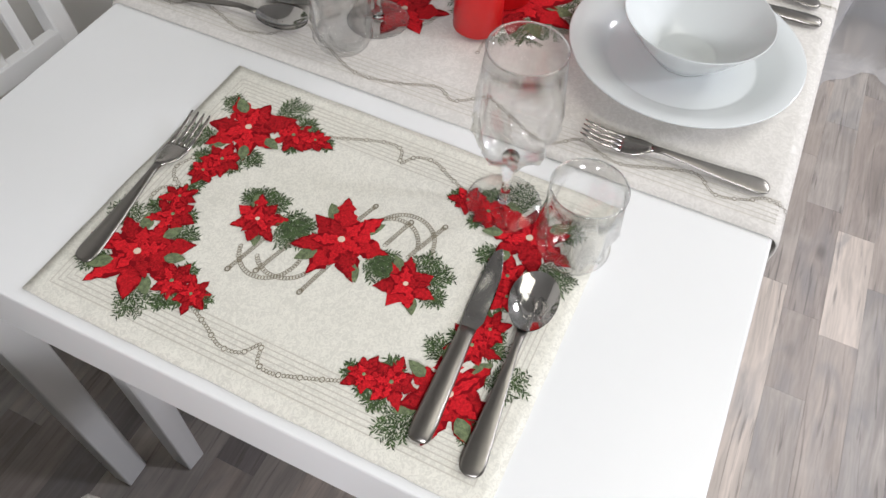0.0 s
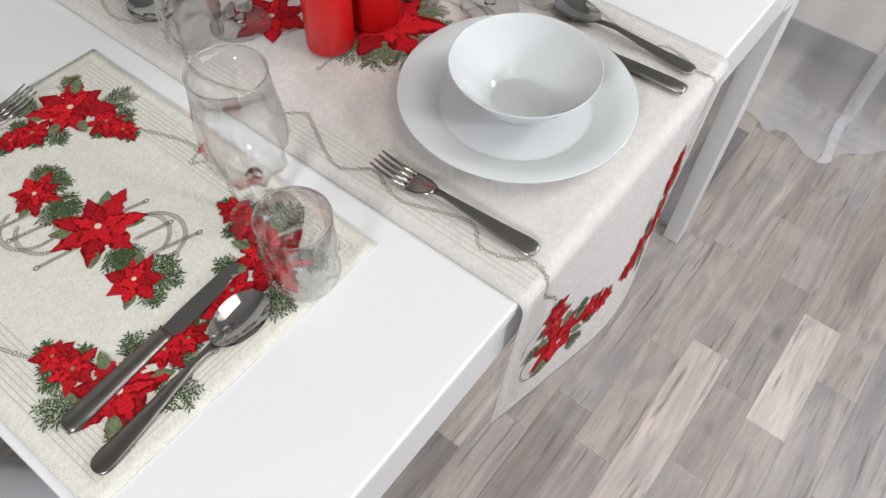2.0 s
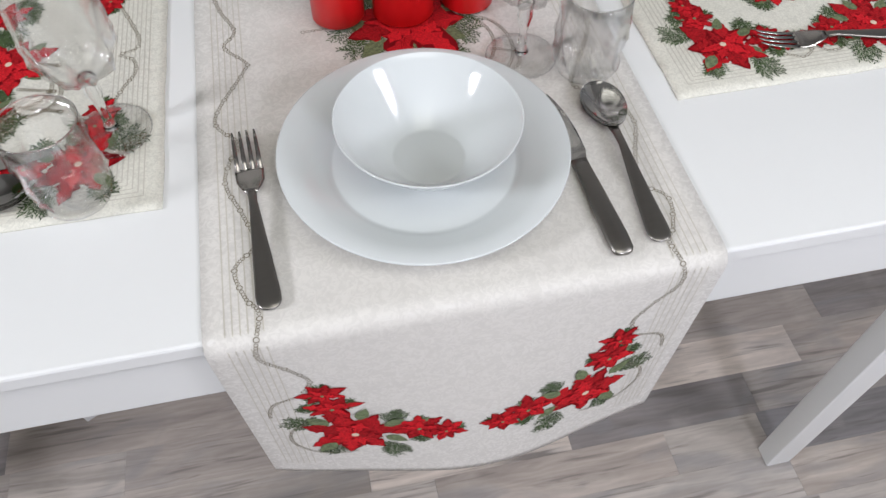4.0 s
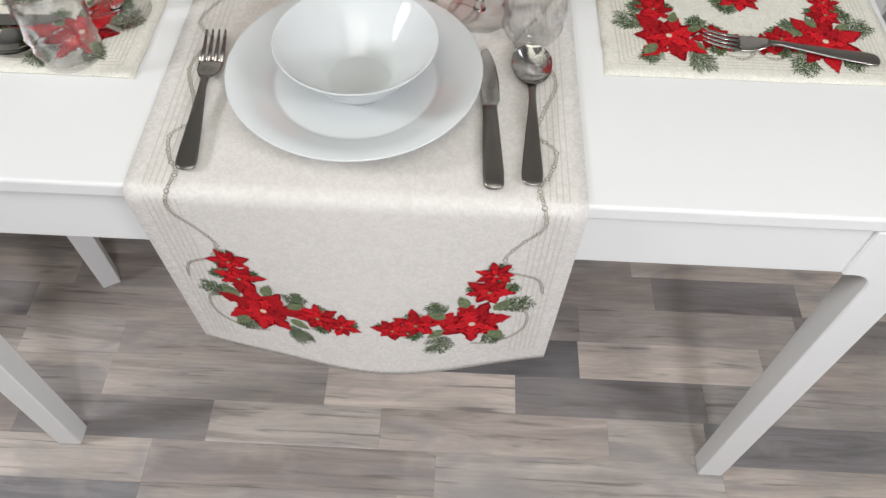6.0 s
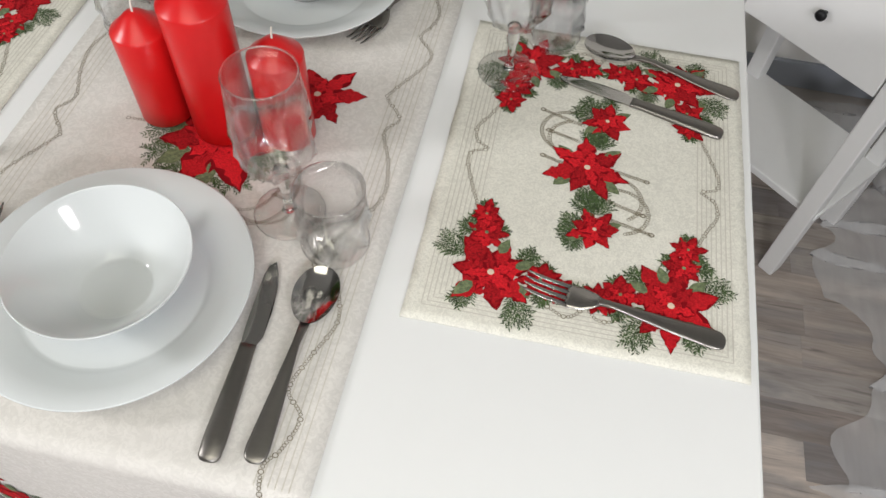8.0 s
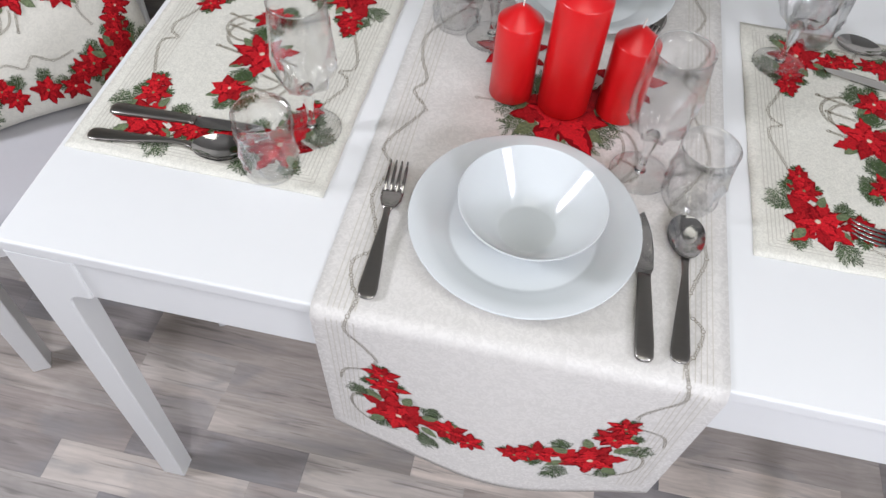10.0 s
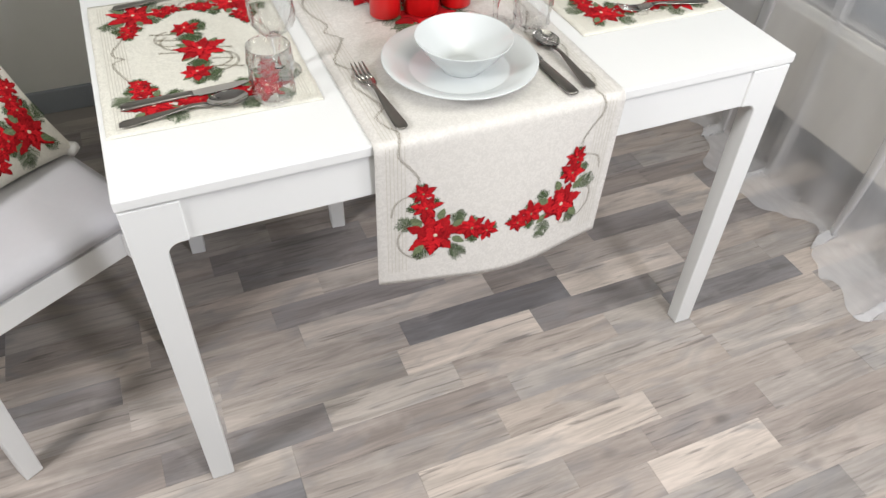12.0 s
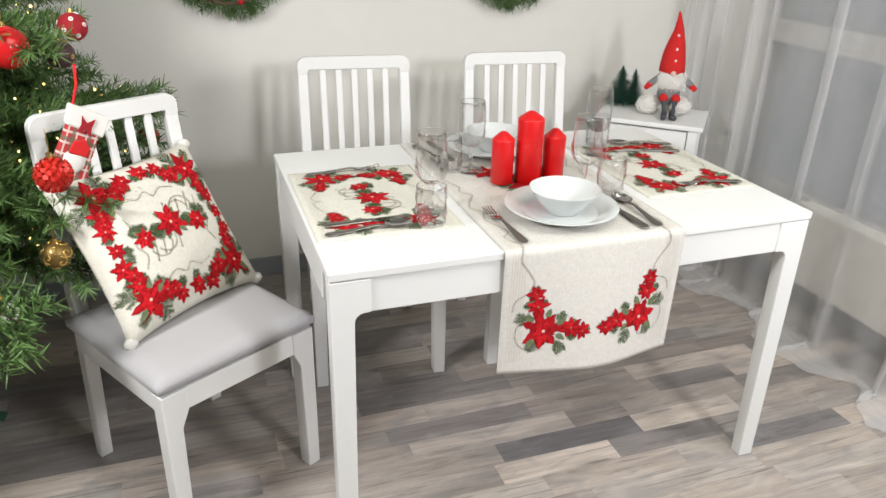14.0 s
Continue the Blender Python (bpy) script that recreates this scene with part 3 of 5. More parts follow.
def ring_chain(bm, place, pts, step=0.0031, r=0.0018, h=0.0006, bead=6, wide=0.32):
    """A woven chain: small open rings set along a polyline, every few of them larger."""
    d, i = 0.0, 0
    for (ax, ay), (bx, by) in zip(pts, pts[1:]):
        seg = math.hypot(bx - ax, by - ay)
        ang = math.atan2(by - ay, bx - ax)
        while d < seg:
            x, y = ax + (bx - ax) * d / seg, ay + (by - ay) * d / seg
            k = r * (1.45 if bead and i % bead == 0 else 1.0)
            vs = []
            for q in range(8):
                a = q * math.pi / 4
                vs.append([bm.verts.new(place(x + f * k * math.cos(a + ang) * 1.15, y + f * k * math.sin(a + ang), h)) for f in (1.0, 1 - wide)])
            for q in range(8):
                n = (q + 1) % 8
                bm.faces.new((vs[q][0], vs[n][0], vs[n][1], vs[q][1]))
            d += step * (1.5 if bead and (i % bead == 0 or (i + 1) % bead == 0) else 1.0)
            i += 1
        d -= seg


def smooth_line(pts, n=8):
    """A soft curve through points."""
    out = []
    for i in range(len(pts) - 1):
        p0, p1, p2, p3 = pts[max(i - 1, 0)], pts[i], pts[i + 1], pts[min(i + 2, len(pts) - 1)]
        for k in range(n):
            t = k / n
            out.append(tuple(0.5 * (2 * b + (c - a) * t + (2 * a - 5 * b + 4 * c - d) * t * t + (3 * b - a - 3 * c + d) * t ** 3) for a, b, c, d in zip(p0, p1, p2, p3)))
    return out + [pts[-1]]


def strip(bm, place, a, b, w, h=0.0004, n=1):
    ux, uy = b[0] - a[0], b[1] - a[1]
    k = w / 2 / math.hypot(ux, uy)
    rows = []
    for i in range(n + 1):
        x, y = a[0] + ux * i / n, a[1] + uy * i / n
        rows.append((bm.verts.new(place(x - uy * k, y + ux * k, h)), bm.verts.new(place(x + uy * k, y - ux * k, h))))
    for p, q in zip(rows, rows[1:]):
        bm.faces.new((p[0], q[0], q[1], p[1]))


def add_leaf(parent, *args):
    bm = bmesh.new()
    blade(bm, *args)
    part("leaf", bm, LEAF, parent)


def add_sprig(parent, *args):
    bm = bmesh.new()
    sprig(bm, *args)
    part("pine_twig", bm, PINE, parent)


def add_chain(parent, place, pts, **how):
    bm = bmesh.new()
    ring_chain(bm, place, pts, **how)
    part("woven_chain", bm, CHAIN, parent)


def corner_cluster(place, cx, cy, su, sv, parent, rng, k=1.0, r=0.043, arm=1.0):
    """A corner posy: one large flower, two small ones along each side, leaves and twigs."""
    flower(place, cx, cy, r, rng, parent)
    for du, dv, q in ((0.050, 0.002, 0.024), (0.071, -0.006, 0.019), (-0.012, 0.048, 0.024), (-0.016, 0.072, 0.019)):
        flower(place, cx + su * du * arm, cy + sv * dv * arm, q * k, rng, parent, True)
    for du, dv, a, n in ((0.026, 0.012, 0.5, 0.022), (0.056, 0.008, 0.9, 0.015), (0.006, 0.028, 1.2, 0.022), (-0.020, 0.020, 2.3, 0.026), (-0.026, 0.054, 2.0, 0.014), (-0.018, -0.016, 4.0, 0.026), (0.026, -0.010, -0.6, 0.024)):
        ang = math.atan2(math.sin(a) * sv, math.cos(a) * su)
        add_leaf(parent, place, cx + su * du * arm * 0.9, cy + sv * dv * arm * 0.9, ang, n * k, n * 0.55 * k, 0.0030 if 0 < du * dv < 0.0004 else 0.0009, rng, 0.1)
    for du, dv, a, n in ((-0.020, 0.018, 2.75, 0.048), (0.022, -0.018, -1.15, 0.046), (0.046, 0.004, 0.95, 0.024), (0.070, -0.006, 0.3, 0.022), (-0.016, 0.070, 1.6, 0.023), (-0.008, 0.048, 0.5, 0.022), (-0.022, 0.045, 2.5, 0.024), (0.045, -0.008, -0.9, 0.024), (-0.014, 0.06, 2.6, 0.022), (0.06, -0.004, -0.7, 0.022), (-0.012, -0.02, -2.3, 0.034), (0.024, 0.016, 0.8, 0.03)):
        ang = math.atan2(math.sin(a) * sv, math.cos(a) * su)
        add_sprig(parent, place, cx + su * du * arm, cy + sv * dv * arm, ang, n * k * (0.78 if arm > 1.2 else 0.92), rng)


def centre_motif(place, parent, rng, k=1.0):
    """The three flowers in the middle with their twigs, looped cords and pins."""
    for x, y, r in ((-0.008, 0.083, 0.027), (0.007, -0.001, 0.043), (-0.010, -0.078, 0.029)):
        flower(place, x * k, y * k, r * k, rng, parent)
    for x, y, a, n in ((-0.006, 0.066, -1.3, 0.040), (0.004, 0.068, -1.6, 0.036), (-0.012, 0.064, -1.5, 0.034), (0.004, -0.028, -1.75, 0.036), (-0.006, -0.030, -1.6, 0.034), (0.010, -0.034, -1.9, 0.034), (0.004, 0.088, 0.25, 0.026), (0.002, 0.080, -0.25, 0.026), (0.002, 0.092, 0.8, 0.024), (0.0, -0.088, -0.9, 0.030), (0.004, -0.080, -0.35, 0.028), (-0.012, -0.092, -1.5, 0.024)):
        add_sprig(parent, place, x * k, y * k, a, n * k, rng)
    for x, y, a, n in ((0.024, 0.012, 0.8, 0.026), (-0.012, 0.014, 2.5, 0.024), (0.024, -0.014, -0.7, 0.024), (-0.010, -0.018, 3.9, 0.026), (0.002, 0.090, 0.6, 0.02), (-0.018, 0.078, 3.6, 0.02), (0.0, -0.07, 0.8, 0.022), (-0.018, -0.086, 3.7, 0.022)):
        add_leaf(parent, place, x * k, y * k, a, n * k, n * 0.55 * k, 0.0008, rng, 0.1)
    for cx, cy, rx, ry, a0, a1 in ((-0.030, 0.052, 0.034, 0.030, 1.9, 5.6), (-0.026, 0.036, 0.030, 0.030, 2.2, 4.8), (0.030, -0.052, 0.034, 0.032, -1.6, 1.9), (0.024, -0.042, 0.030, 0.028, -1.3, 1.2)):
        pts = [(k * (cx + rx * math.cos(a0 + (a1 - a0) * i / 20)), k * (cy + ry * math.sin(a0 + (a1 - a0) * i / 20))) for i in range(21)]
        add_chain(parent, place, pts, step=0.0029, r=0.0022, bead=0, wide=0.27)
    for (ax, ay), (bx, by) in (((-0.068, 0.076), (-0.018, 0.064)), ((-0.058, 0.052), (-0.016, 0.04)), ((-0.060, 0.004), (-0.016, -0.006)), ((0.058, -0.010), (0.026, 0.0)), ((0.066, -0.082), (0.018, -0.066)), ((0.056, -0.05), (0.02, -0.04))):
        add_chain(parent, place, [(k * ax, k * ay), (k * bx, k * by)], step=0.0028, r=0.0023, bead=0, wide=0.24)
        add_chain(parent, place, [(k * ax, k * ay), (k * ax + 0.001, k * ay)], step=0.004, r=0.0030, bead=0)


def build_placemat(label, at):
    m = thing("placemat", label, "placemat", "place mats", at=at)
    rng = random.Random(5)
    W, L = 0.1675, 0.2265
    def soft(u, v):
        return 0.0007 * noise.noise(Vector((u * 14, v * 14, 3.1)))
    def place(u, v, h):
        return Vector((u, v, 0.0030 + h * 0.55 + soft(u, v)))
    def face(a, b, up):
        u, v = (a - 0.5) * 2 * W, (b - 0.5) * 2 * L
        u += 0.0012 * noise.noise(Vector((v * 20, 5, a)))
        v += 0.0012 * noise.noise(Vector((u * 20, 9, b)))
        edge = min(1, min(a, 1 - a) * 2 * W / 0.004, min(b, 1 - b) * 2 * L / 0.004)
        return Vector((u, v, (0.0020 + 0.0010 * edge + soft(u, v)) if up else 0.0004))
    part("cloth", sheet(36, 48, lambda a, b: face(a, b, True), back=lambda a, b: face(a, b, False)), LINEN_MAT, m, smooth=True)
    for i in range(8):
        d = 0.017 + 0.0050 * i
        a, b = W - d, L - d
        line = bmesh.new()
        for p, q in (((-a, -b), (a, -b)), ((a, -b), (a, b)), ((a, b), (-a, b)), ((-a, b), (-a, -b))):
            strip(line, place, p, q, 0.0011, n=12)
        part("border_line", line, LINE, m)
    for su, sv in ((1, 1), (1, -1), (-1, 1), (-1, -1)):
        corner_cluster(place, -su * 0.090, -sv * 0.160, su, sv, m, rng, 0.95)
    centre_motif(place, m, rng)
    wave = [(0.118, 0.076), (0.130, 0.046), (0.139, 0.018), (0.136, 0.002), (0.120, -0.005), (0.134, -0.016), (0.137, -0.036), (0.126, -0.058), (0.116, -0.080)]
    for s in (1, -1):
        add_chain(m, place, smooth_line([(s * x, s * y) for x, y in wave]), bead=5)
    wave = [(0.046, 0.178), (0.030, 0.186), (0.012, 0.194), (0.0, 0.188), (-0.008, 0.176), (-0.018, 0.190), (-0.034, 0.190), (-0.05, 0.178)]
    for s in (1, -1):
        add_chain(m, place, smooth_line([(s * x, s * y) for x, y in wave]), bead=5)
    return m


MAT_Z = TOP + 0.0002
first_mat = build_placemat("beige woven placemat with red poinsettia corners on the table", pose(-0.4225, -0.0245, MAT_Z, 0, 0, -0.4))
copy_thing(first_mat, pose(0.4225, 0.014, MAT_Z, 0, 0, 180.4))


def build_runner():
    m = thing("table_runner", "long beige woven runner with red poinsettias hanging over both table sides", "table runner")
    rng = random.Random(11)
    W, R, Z = 0.2245, 0.012, TOP + 0.0026
    flat, arc, drop = 0.4080 - R, R * math.pi / 2, 0.303
    half = flat + arc + drop
    def place(u, s, h):
        sg, q = (1 if s >= 0 else -1), abs(s)
        if q <= flat:
            return Vector((u, s, Z + h * 0.55 + 0.0006 * noise.noise(Vector((u * 9, s * 9, 1)))))
        if q <= flat + arc:
            a = (q - flat) / R
            return Vector((u, sg * (flat + (R + h) * math.sin(a)), Z - R + (R + h) * math.cos(a)))
        d = q - flat - arc
        k = d / drop
        t = u / W if sg < 0 else -u / W
        off = k * (0.026 * math.cos(t * 1.45) - 0.020 * max(0, -t) ** 2 - 0.008 * max(0, t) ** 3) + 0.004 * k * math.sin(t * 5 + 1)
        return Vector((u * (1 - 0.012 * k), sg * (flat + R + off + h * 0.55 + 0.0005), Z - R - d))
    def face(a, b, up):
        u, s = (a - 0.5) * 2 * W, (b - 0.5) * 2 * half
        return place(u, s, 0.0 if up else -0.0022)
    part("cloth", sheet(30, 150, lambda a, b: face(a, b, True), back=lambda a, b: face(a, b, False)), LINEN, m, smooth=True)
    for s in (-1, 1):
        for i in range(6):
            x = s * (W - 0.018 - 0.0062 * i)
            line = bmesh.new()
            strip(line, place, (x, -half + 0.03), (x, half - 0.03), 0.0011, n=90)
            part("border_line", line, LINE, m)
    # the drop's corners: large flower 0.21 below the top, posies reaching up and inwards
    sc = flat + arc + 0.194
    for sg in (-1, 1):
        for su in (-1, 1):
            corner_cluster(place, -su * 0.124, sg * sc, su, -sg, m, rng, 1.12, 0.048, 1.32)
            pts = [(-su * (0.145 + 0.045 * math.cos(a)), sg * (sc + 0.005 + 0.046 * math.sin(a))) for a in [-1.2 + 0.13 * i for i in range(26)]]
            add_chain(m, place, pts, bead=0)
            wave = [(0.160, sc - 0.105), (0.152, sc - 0.125), (0.166, sc - 0.150), (0.186, sc - 0.180), (0.178, flat - 0.012), (0.188, flat - 0.030), (0.196, flat - 0.062), (0.177, flat - 0.085), (0.186, flat - 0.12), (0.200, flat - 0.16), (0.193, 0.205)]
            add_chain(m, place, smooth_line([(-su * x, sg * y) for x, y in wave]), bead=5)
            add_chain(m, place, smooth_line([(-su * 0.150, sg * (sc - 0.10)), (-su * 0.19, sg * (sc - 0.085)), (-su * 0.200, sg * (sc - 0.055))]), bead=0)
    for su in (-1, 1):
        wave = [(0.193, 0.205), (0.186, 0.185), (0.207, 0.15), (0.176, 0.085), (0.172, 0.070), (0.194, 0.040), (0.182, 0.015), (0.198, -0.03), (0.203, -0.08), (0.172, -0.14), (0.156, -0.172), (0.186, -0.195), (0.193, -0.205)]
        add_chain(m, place, smooth_line([(su * x, su * y) for x, y in wave]), bead=5)
    for x, y, r in ((0.006, -0.036, 0.072), (-0.075, 0.080, 0.046), (0.090, 0.055, 0.05)):
        flower(place, x, y, r, rng, m)
    for i in range(12):
        a = i * 0.53
        add_sprig(m, place, 0.004 + 0.03 * math.cos(a), -0.036 + 0.03 * math.sin(a), a, 0.055, rng)
    for i in range(7):
        a = i * 0.9 + 0.3
        add_leaf(m, place, 0.004 + 0.035 * math.cos(a), -0.036 + 0.035 * math.sin(a), a, 0.04, 0.022, 0.0008, rng)
    for s in (1, -1):
        for cx, cy, rx, ry, a0, a1 in ((0.072, -0.092, 0.040, 0.052, -1.9, 1.8), (0.060, -0.082, 0.034, 0.046, -1.7, 1.3), (0.084, -0.12, 0.03, 0.02, -2.2, 1.5)):
            pts = [(s * (cx + rx * math.cos(a0 + (a1 - a0) * i / 24)), s * (cy + ry * math.sin(a0 + (a1 - a0) * i / 24))) for i in range(25)]
            add_chain(m, place, pts, bead=0)
        add_chain(m, place, [(-s * 0.108, -s * 0.032), (-s * 0.06, -s * 0.030)], bead=9)
    return m


build_runner()

# ---- tableware ----
ON_RUNNER, ON_MAT = TOP + 0.0050, TOP + 0.0040


def build_plate(at):
    p = thing("dinner_plate", "plain white porcelain dinner plate on the runner", "plate", "place settings", at=at)
    prof = [(0, 0.003), (0.052, 0.003), (0.054, 0), (0.058, 0), (0.060, 0.003), (0.084, 0.0042), (0.092, 0.0065), (0.112, 0.0145), (0.1325, 0.0238), (0.1340, 0.0250), (0.1342, 0.0262), (0.1328, 0.0270), (0.110, 0.0180), (0.0945, 0.0112), (0.0900, 0.0088), (0.0870, 0.0070), (0.0845, 0.0065), (0, 0.0064)]
    part("body", lathe(prof, 96), CHINA, p, smooth=True)
    return p


def build_bowl(at):
    p = thing("soup_bowl", "plain white porcelain bowl standing on a plate", "bowl", "place settings", at=at)
    prof = [(0, 0.003), (0.030, 0.003), (0.032, 0), (0.036, 0), (0.0375, 0.003), (0.043, 0.008), (0.060, 0.028), (0.077, 0.052), (0.0828, 0.0600), (0.0836, 0.0616), (0.0830, 0.0625), (0.0819, 0.0616), (0.0750, 0.0515), (0.058, 0.0308), (0.0415, 0.0128), (0.0350, 0.0068), (0.0338, 0.0060), (0.0322, 0.0056), (0.0300, 0.0055), (0, 0.0055)]
    part("body", lathe([(r, z * 0.95) for r, z in prof], 96), CHINA, p, smooth=True)
    return p


for x, y in ((-0.015, -0.250), (0.014, 0.245)):
    build_plate(pose(x, y, ON_RUNNER))
    build_bowl(pose(x + 0.004, y - 0.003, ON_RUNNER + 0.0066))


def optic(n, turn, full, gone):
    """Flat facets that twist with the height and fade out between two heights."""
    def scale(a, z):
        q = (a + turn * z) % (2 * math.pi / n) - math.pi / n
        k = 2.8 * max(0, min(1, (gone - z) / (gone - full)))
        return 1 + k * (math.cos(math.pi / n) / math.cos(q) - 1) + 0.006 * math.cos(2 * a + 30 * z)
    return scale


def build_wine_glass(at, label):
    g = thing("wine_glass", label, "wine glass", "glasses", at=at)
    bm = lathe([(0, 0), (0.0365, 0), (0.0372, 0.0008), (0.0365, 0.0016), (0.021, 0.0030), (0.008, 0.0060), (0, 0.0060)], 40)
    part("foot", bm, GLASS, g, smooth=True)
    bm = lathe([(0, 0.0062), (0.0075, 0.0066), (0.0048, 0.014), (0.0042, 0.030), (0.0055, 0.042), (0.0080, 0.052), (0.0070, 0.060), (0.0085, 0.068), (0.006, 0.0715), (0, 0.072)], 40)
    part("stem", bm, GLASS_SOLID, g, smooth=True)
    part("foot_edge", lathe([(0.0369 + 0.0007 * math.cos(a), 0.0009 + 0.0007 * math.sin(a)) for a in [i * math.pi / 3 for i in range(7)]], 56), GLASS_SOLID, g, smooth=True)
    outer = [(0.0075, 0.0665), (0.020, 0.0705), (0.0325, 0.081), (0.0395, 0.096), (0.0412, 0.112), (0.0400, 0.132), (0.0365, 0.162), (0.0325, 0.1915)]
    inner = [(r - (0.0020 if i < 5 else 0.0013), z + (0.006 if i == 0 else 0.0012 if i < 3 else 0)) for i, (r, z) in enumerate(outer)]
    prof = outer + [(0.0319, 0.1922)] + inner[::-1][1:] + [(0, 0.0715)]
    part("bowl", lathe(prof, 84, wave=optic(8, 7, 0.105, 0.170)), GLASS, g, smooth=True)
    part("rim", lathe([(0.0326 + 0.0009 * math.cos(a), 0.1918 + 0.0009 * math.sin(a)) for a in [i * math.pi / 3 for i in range(7)]], 64), GLASS_SOLID, g, smooth=True)
    return g


def build_tumbler(at, label):
    g = thing("water_glass", label, "water glass", "glasses", at=at)
    outer = [(0, 0.0), (0.024, 0.0), (0.030, 0.003), (0.0355, 0.014), (0.0386, 0.030), (0.0388, 0.045), (0.0370, 0.065), (0.0338, 0.0935)]
    inner = [(0.0329, 0.0940), (0.0360, 0.065), (0.0377, 0.045), (0.0374, 0.030), (0.0340, 0.015), (0.026, 0.0075), (0, 0.0065)]
    part("bowl", lathe(outer[3:] + inner[:-2], 84, wave=optic(8, 12, 0.045, 0.085)), GLASS, g, smooth=True)
    part("base", lathe([(0, 0), (0.024, 0), (0.030, 0.003), (0.0352, 0.0135), (0.0338, 0.0145), (0.026, 0.0075), (0, 0.0065)], 48), GLASS, g, smooth=True)
    part("rim", lathe([(0.0335 + 0.0009 * math.cos(a), 0.0938 + 0.0009 * math.sin(a)) for a in [i * math.pi / 3 for i in range(7)]], 64), GLASS_SOLID, g, smooth=True)
    return g


for x, y, z, where in ((-0.304, -0.146, ON_MAT, "a placemat"), (0.115, -0.120, ON_RUNNER, "the runner"), (0.305, 0.150, ON_MAT, "a placemat"), (-0.110, 0.098, ON_RUNNER, "the runner")):
    build_wine_glass(pose(x, y, z, 0, 0, x * 400), "clear stemmed wine glass with rippled bowl on " + where)
for x, y, z, where in ((-0.330, -0.226, ON_MAT, "a placemat"), (0.175, -0.152, ON_RUNNER, "the runner"), (0.350, 0.219, ON_MAT, "a placemat"), (-0.166, 0.114, ON_RUNNER, "the runner")):
    build_tumbler(pose(x, y, z, 0, 0, x * 300), "clear rippled water tumbler on " + where)


def bar(sections, bm=None):
    """A flat bar along +x: sections of (x, half width, height of its middle, thickness)."""
    bm = bm or bmesh.new()
    rings = []
    for x, w, z, t in sections:
        rings.append([bm.verts.new((x, y * w, z + q * t)) for y, q in ((-1, 0.2), (-0.75, 0.5), (0, 0.62), (0.75, 0.5), (1, 0.2), (1, -0.2), (0.75, -0.5), (-0.75, -0.5), (-1, -0.2))])
    for a, b in zip(rings, rings[1:]):
        for i in range(9):
            bm.faces.new((a[i], b[i], b[(i + 1) % 9], a[(i + 1) % 9]))
    bm.faces.new(rings[0])
    bm.faces.new(rings[-1][::-1])
    bmesh.ops.recalc_face_normals(bm, faces=bm.faces)
    return bm


HANDLE = [(0.0, 0.0030, 0.0024, 0.0012), (0.0012, 0.0064, 0.0025, 0.0017), (0.0036, 0.0088, 0.0028, 0.0022), (0.007, 0.0101, 0.0030, 0.0024), (0.014, 0.0106, 0.0033, 0.0024), (0.05, 0.0082, 0.0048, 0.0026), (0.09, 0.0052, 0.0080, 0.0030), (0.112, 0.0036, 0.0098, 0.0036)]


def lay(ob_at):
    (ax, ay), (bx, by), z = ob_at
    return pose(ax, ay, z, 0, 0, math.degrees(math.atan2(by - ay, bx - ax)))


def build_fork(a, b, z, label):
    f = thing("dinner_fork", label, "fork", "cutlery", at=lay((a, b, z)))
    part("handle", bar(HANDLE + [(0.124, 0.0044, 0.0092, 0.0034)]), STEEL_MATT, f, smooth=True)
    part("head", bar([(0.122, 0.0046, 0.0094, 0.0032), (0.130, 0.0092, 0.0074, 0.0022), (0.140, 0.0128, 0.0048, 0.0019), (0.152, 0.0134, 0.0036, 0.0018), (0.156, 0.0132, 0.0036, 0.0018)]), STEEL_SATIN, f, smooth=True)
    for i in range(4):
        y = -0.0105 + 0.0070 * i
        bm = bar([(0.154, 0.0025, 0.0036, 0.0018), (0.175, 0.0020, 0.0052, 0.0017), (0.190, 0.0017, 0.0082, 0.0015), (0.199, 0.0009, 0.0112, 0.001)])
        for v in bm.verts:
            v.co.y += y * (1 - 0.6 * max(0, v.co.x - 0.18))
        part("tine", bm, STEEL_SATIN, f, smooth=True)


def build_knife(a, b, z, label):
    f = thing("dinner_knife", label, "knife", "cutlery", at=lay((a, b, z)))
    part("handle", bar([(0, 0.0040, 0.003, 0.0024), (0.0014, 0.0076, 0.0031, 0.0036), (0.005, 0.0097, 0.0034, 0.0050), (0.02, 0.0104, 0.0036, 0.0060), (0.07, 0.0088, 0.0036, 0.0056), (0.105, 0.0074, 0.0034, 0.0050), (0.112, 0.0078, 0.0032, 0.0044)]), STEEL_MATT, f, smooth=True)
    bm = bmesh.new()
    top = [(0.112, 0.0070), (0.130, 0.0084), (0.165, 0.0084), (0.188, 0.0080), (0.199, 0.0060), (0.204, 0.0010)]
    low = [(0.112, -0.0070), (0.122, -0.0110), (0.150, -0.0112), (0.175, -0.0090), (0.192, -0.0050), (0.2042, 0.0)]
    bm = prism(top + low[::-1], 2, 0.0022, 0.0040)
    for v in bm.verts:
        if v.co.y < -0.004:
            v.co.z = 0.0031
    part("blade", bm, STEEL, f)


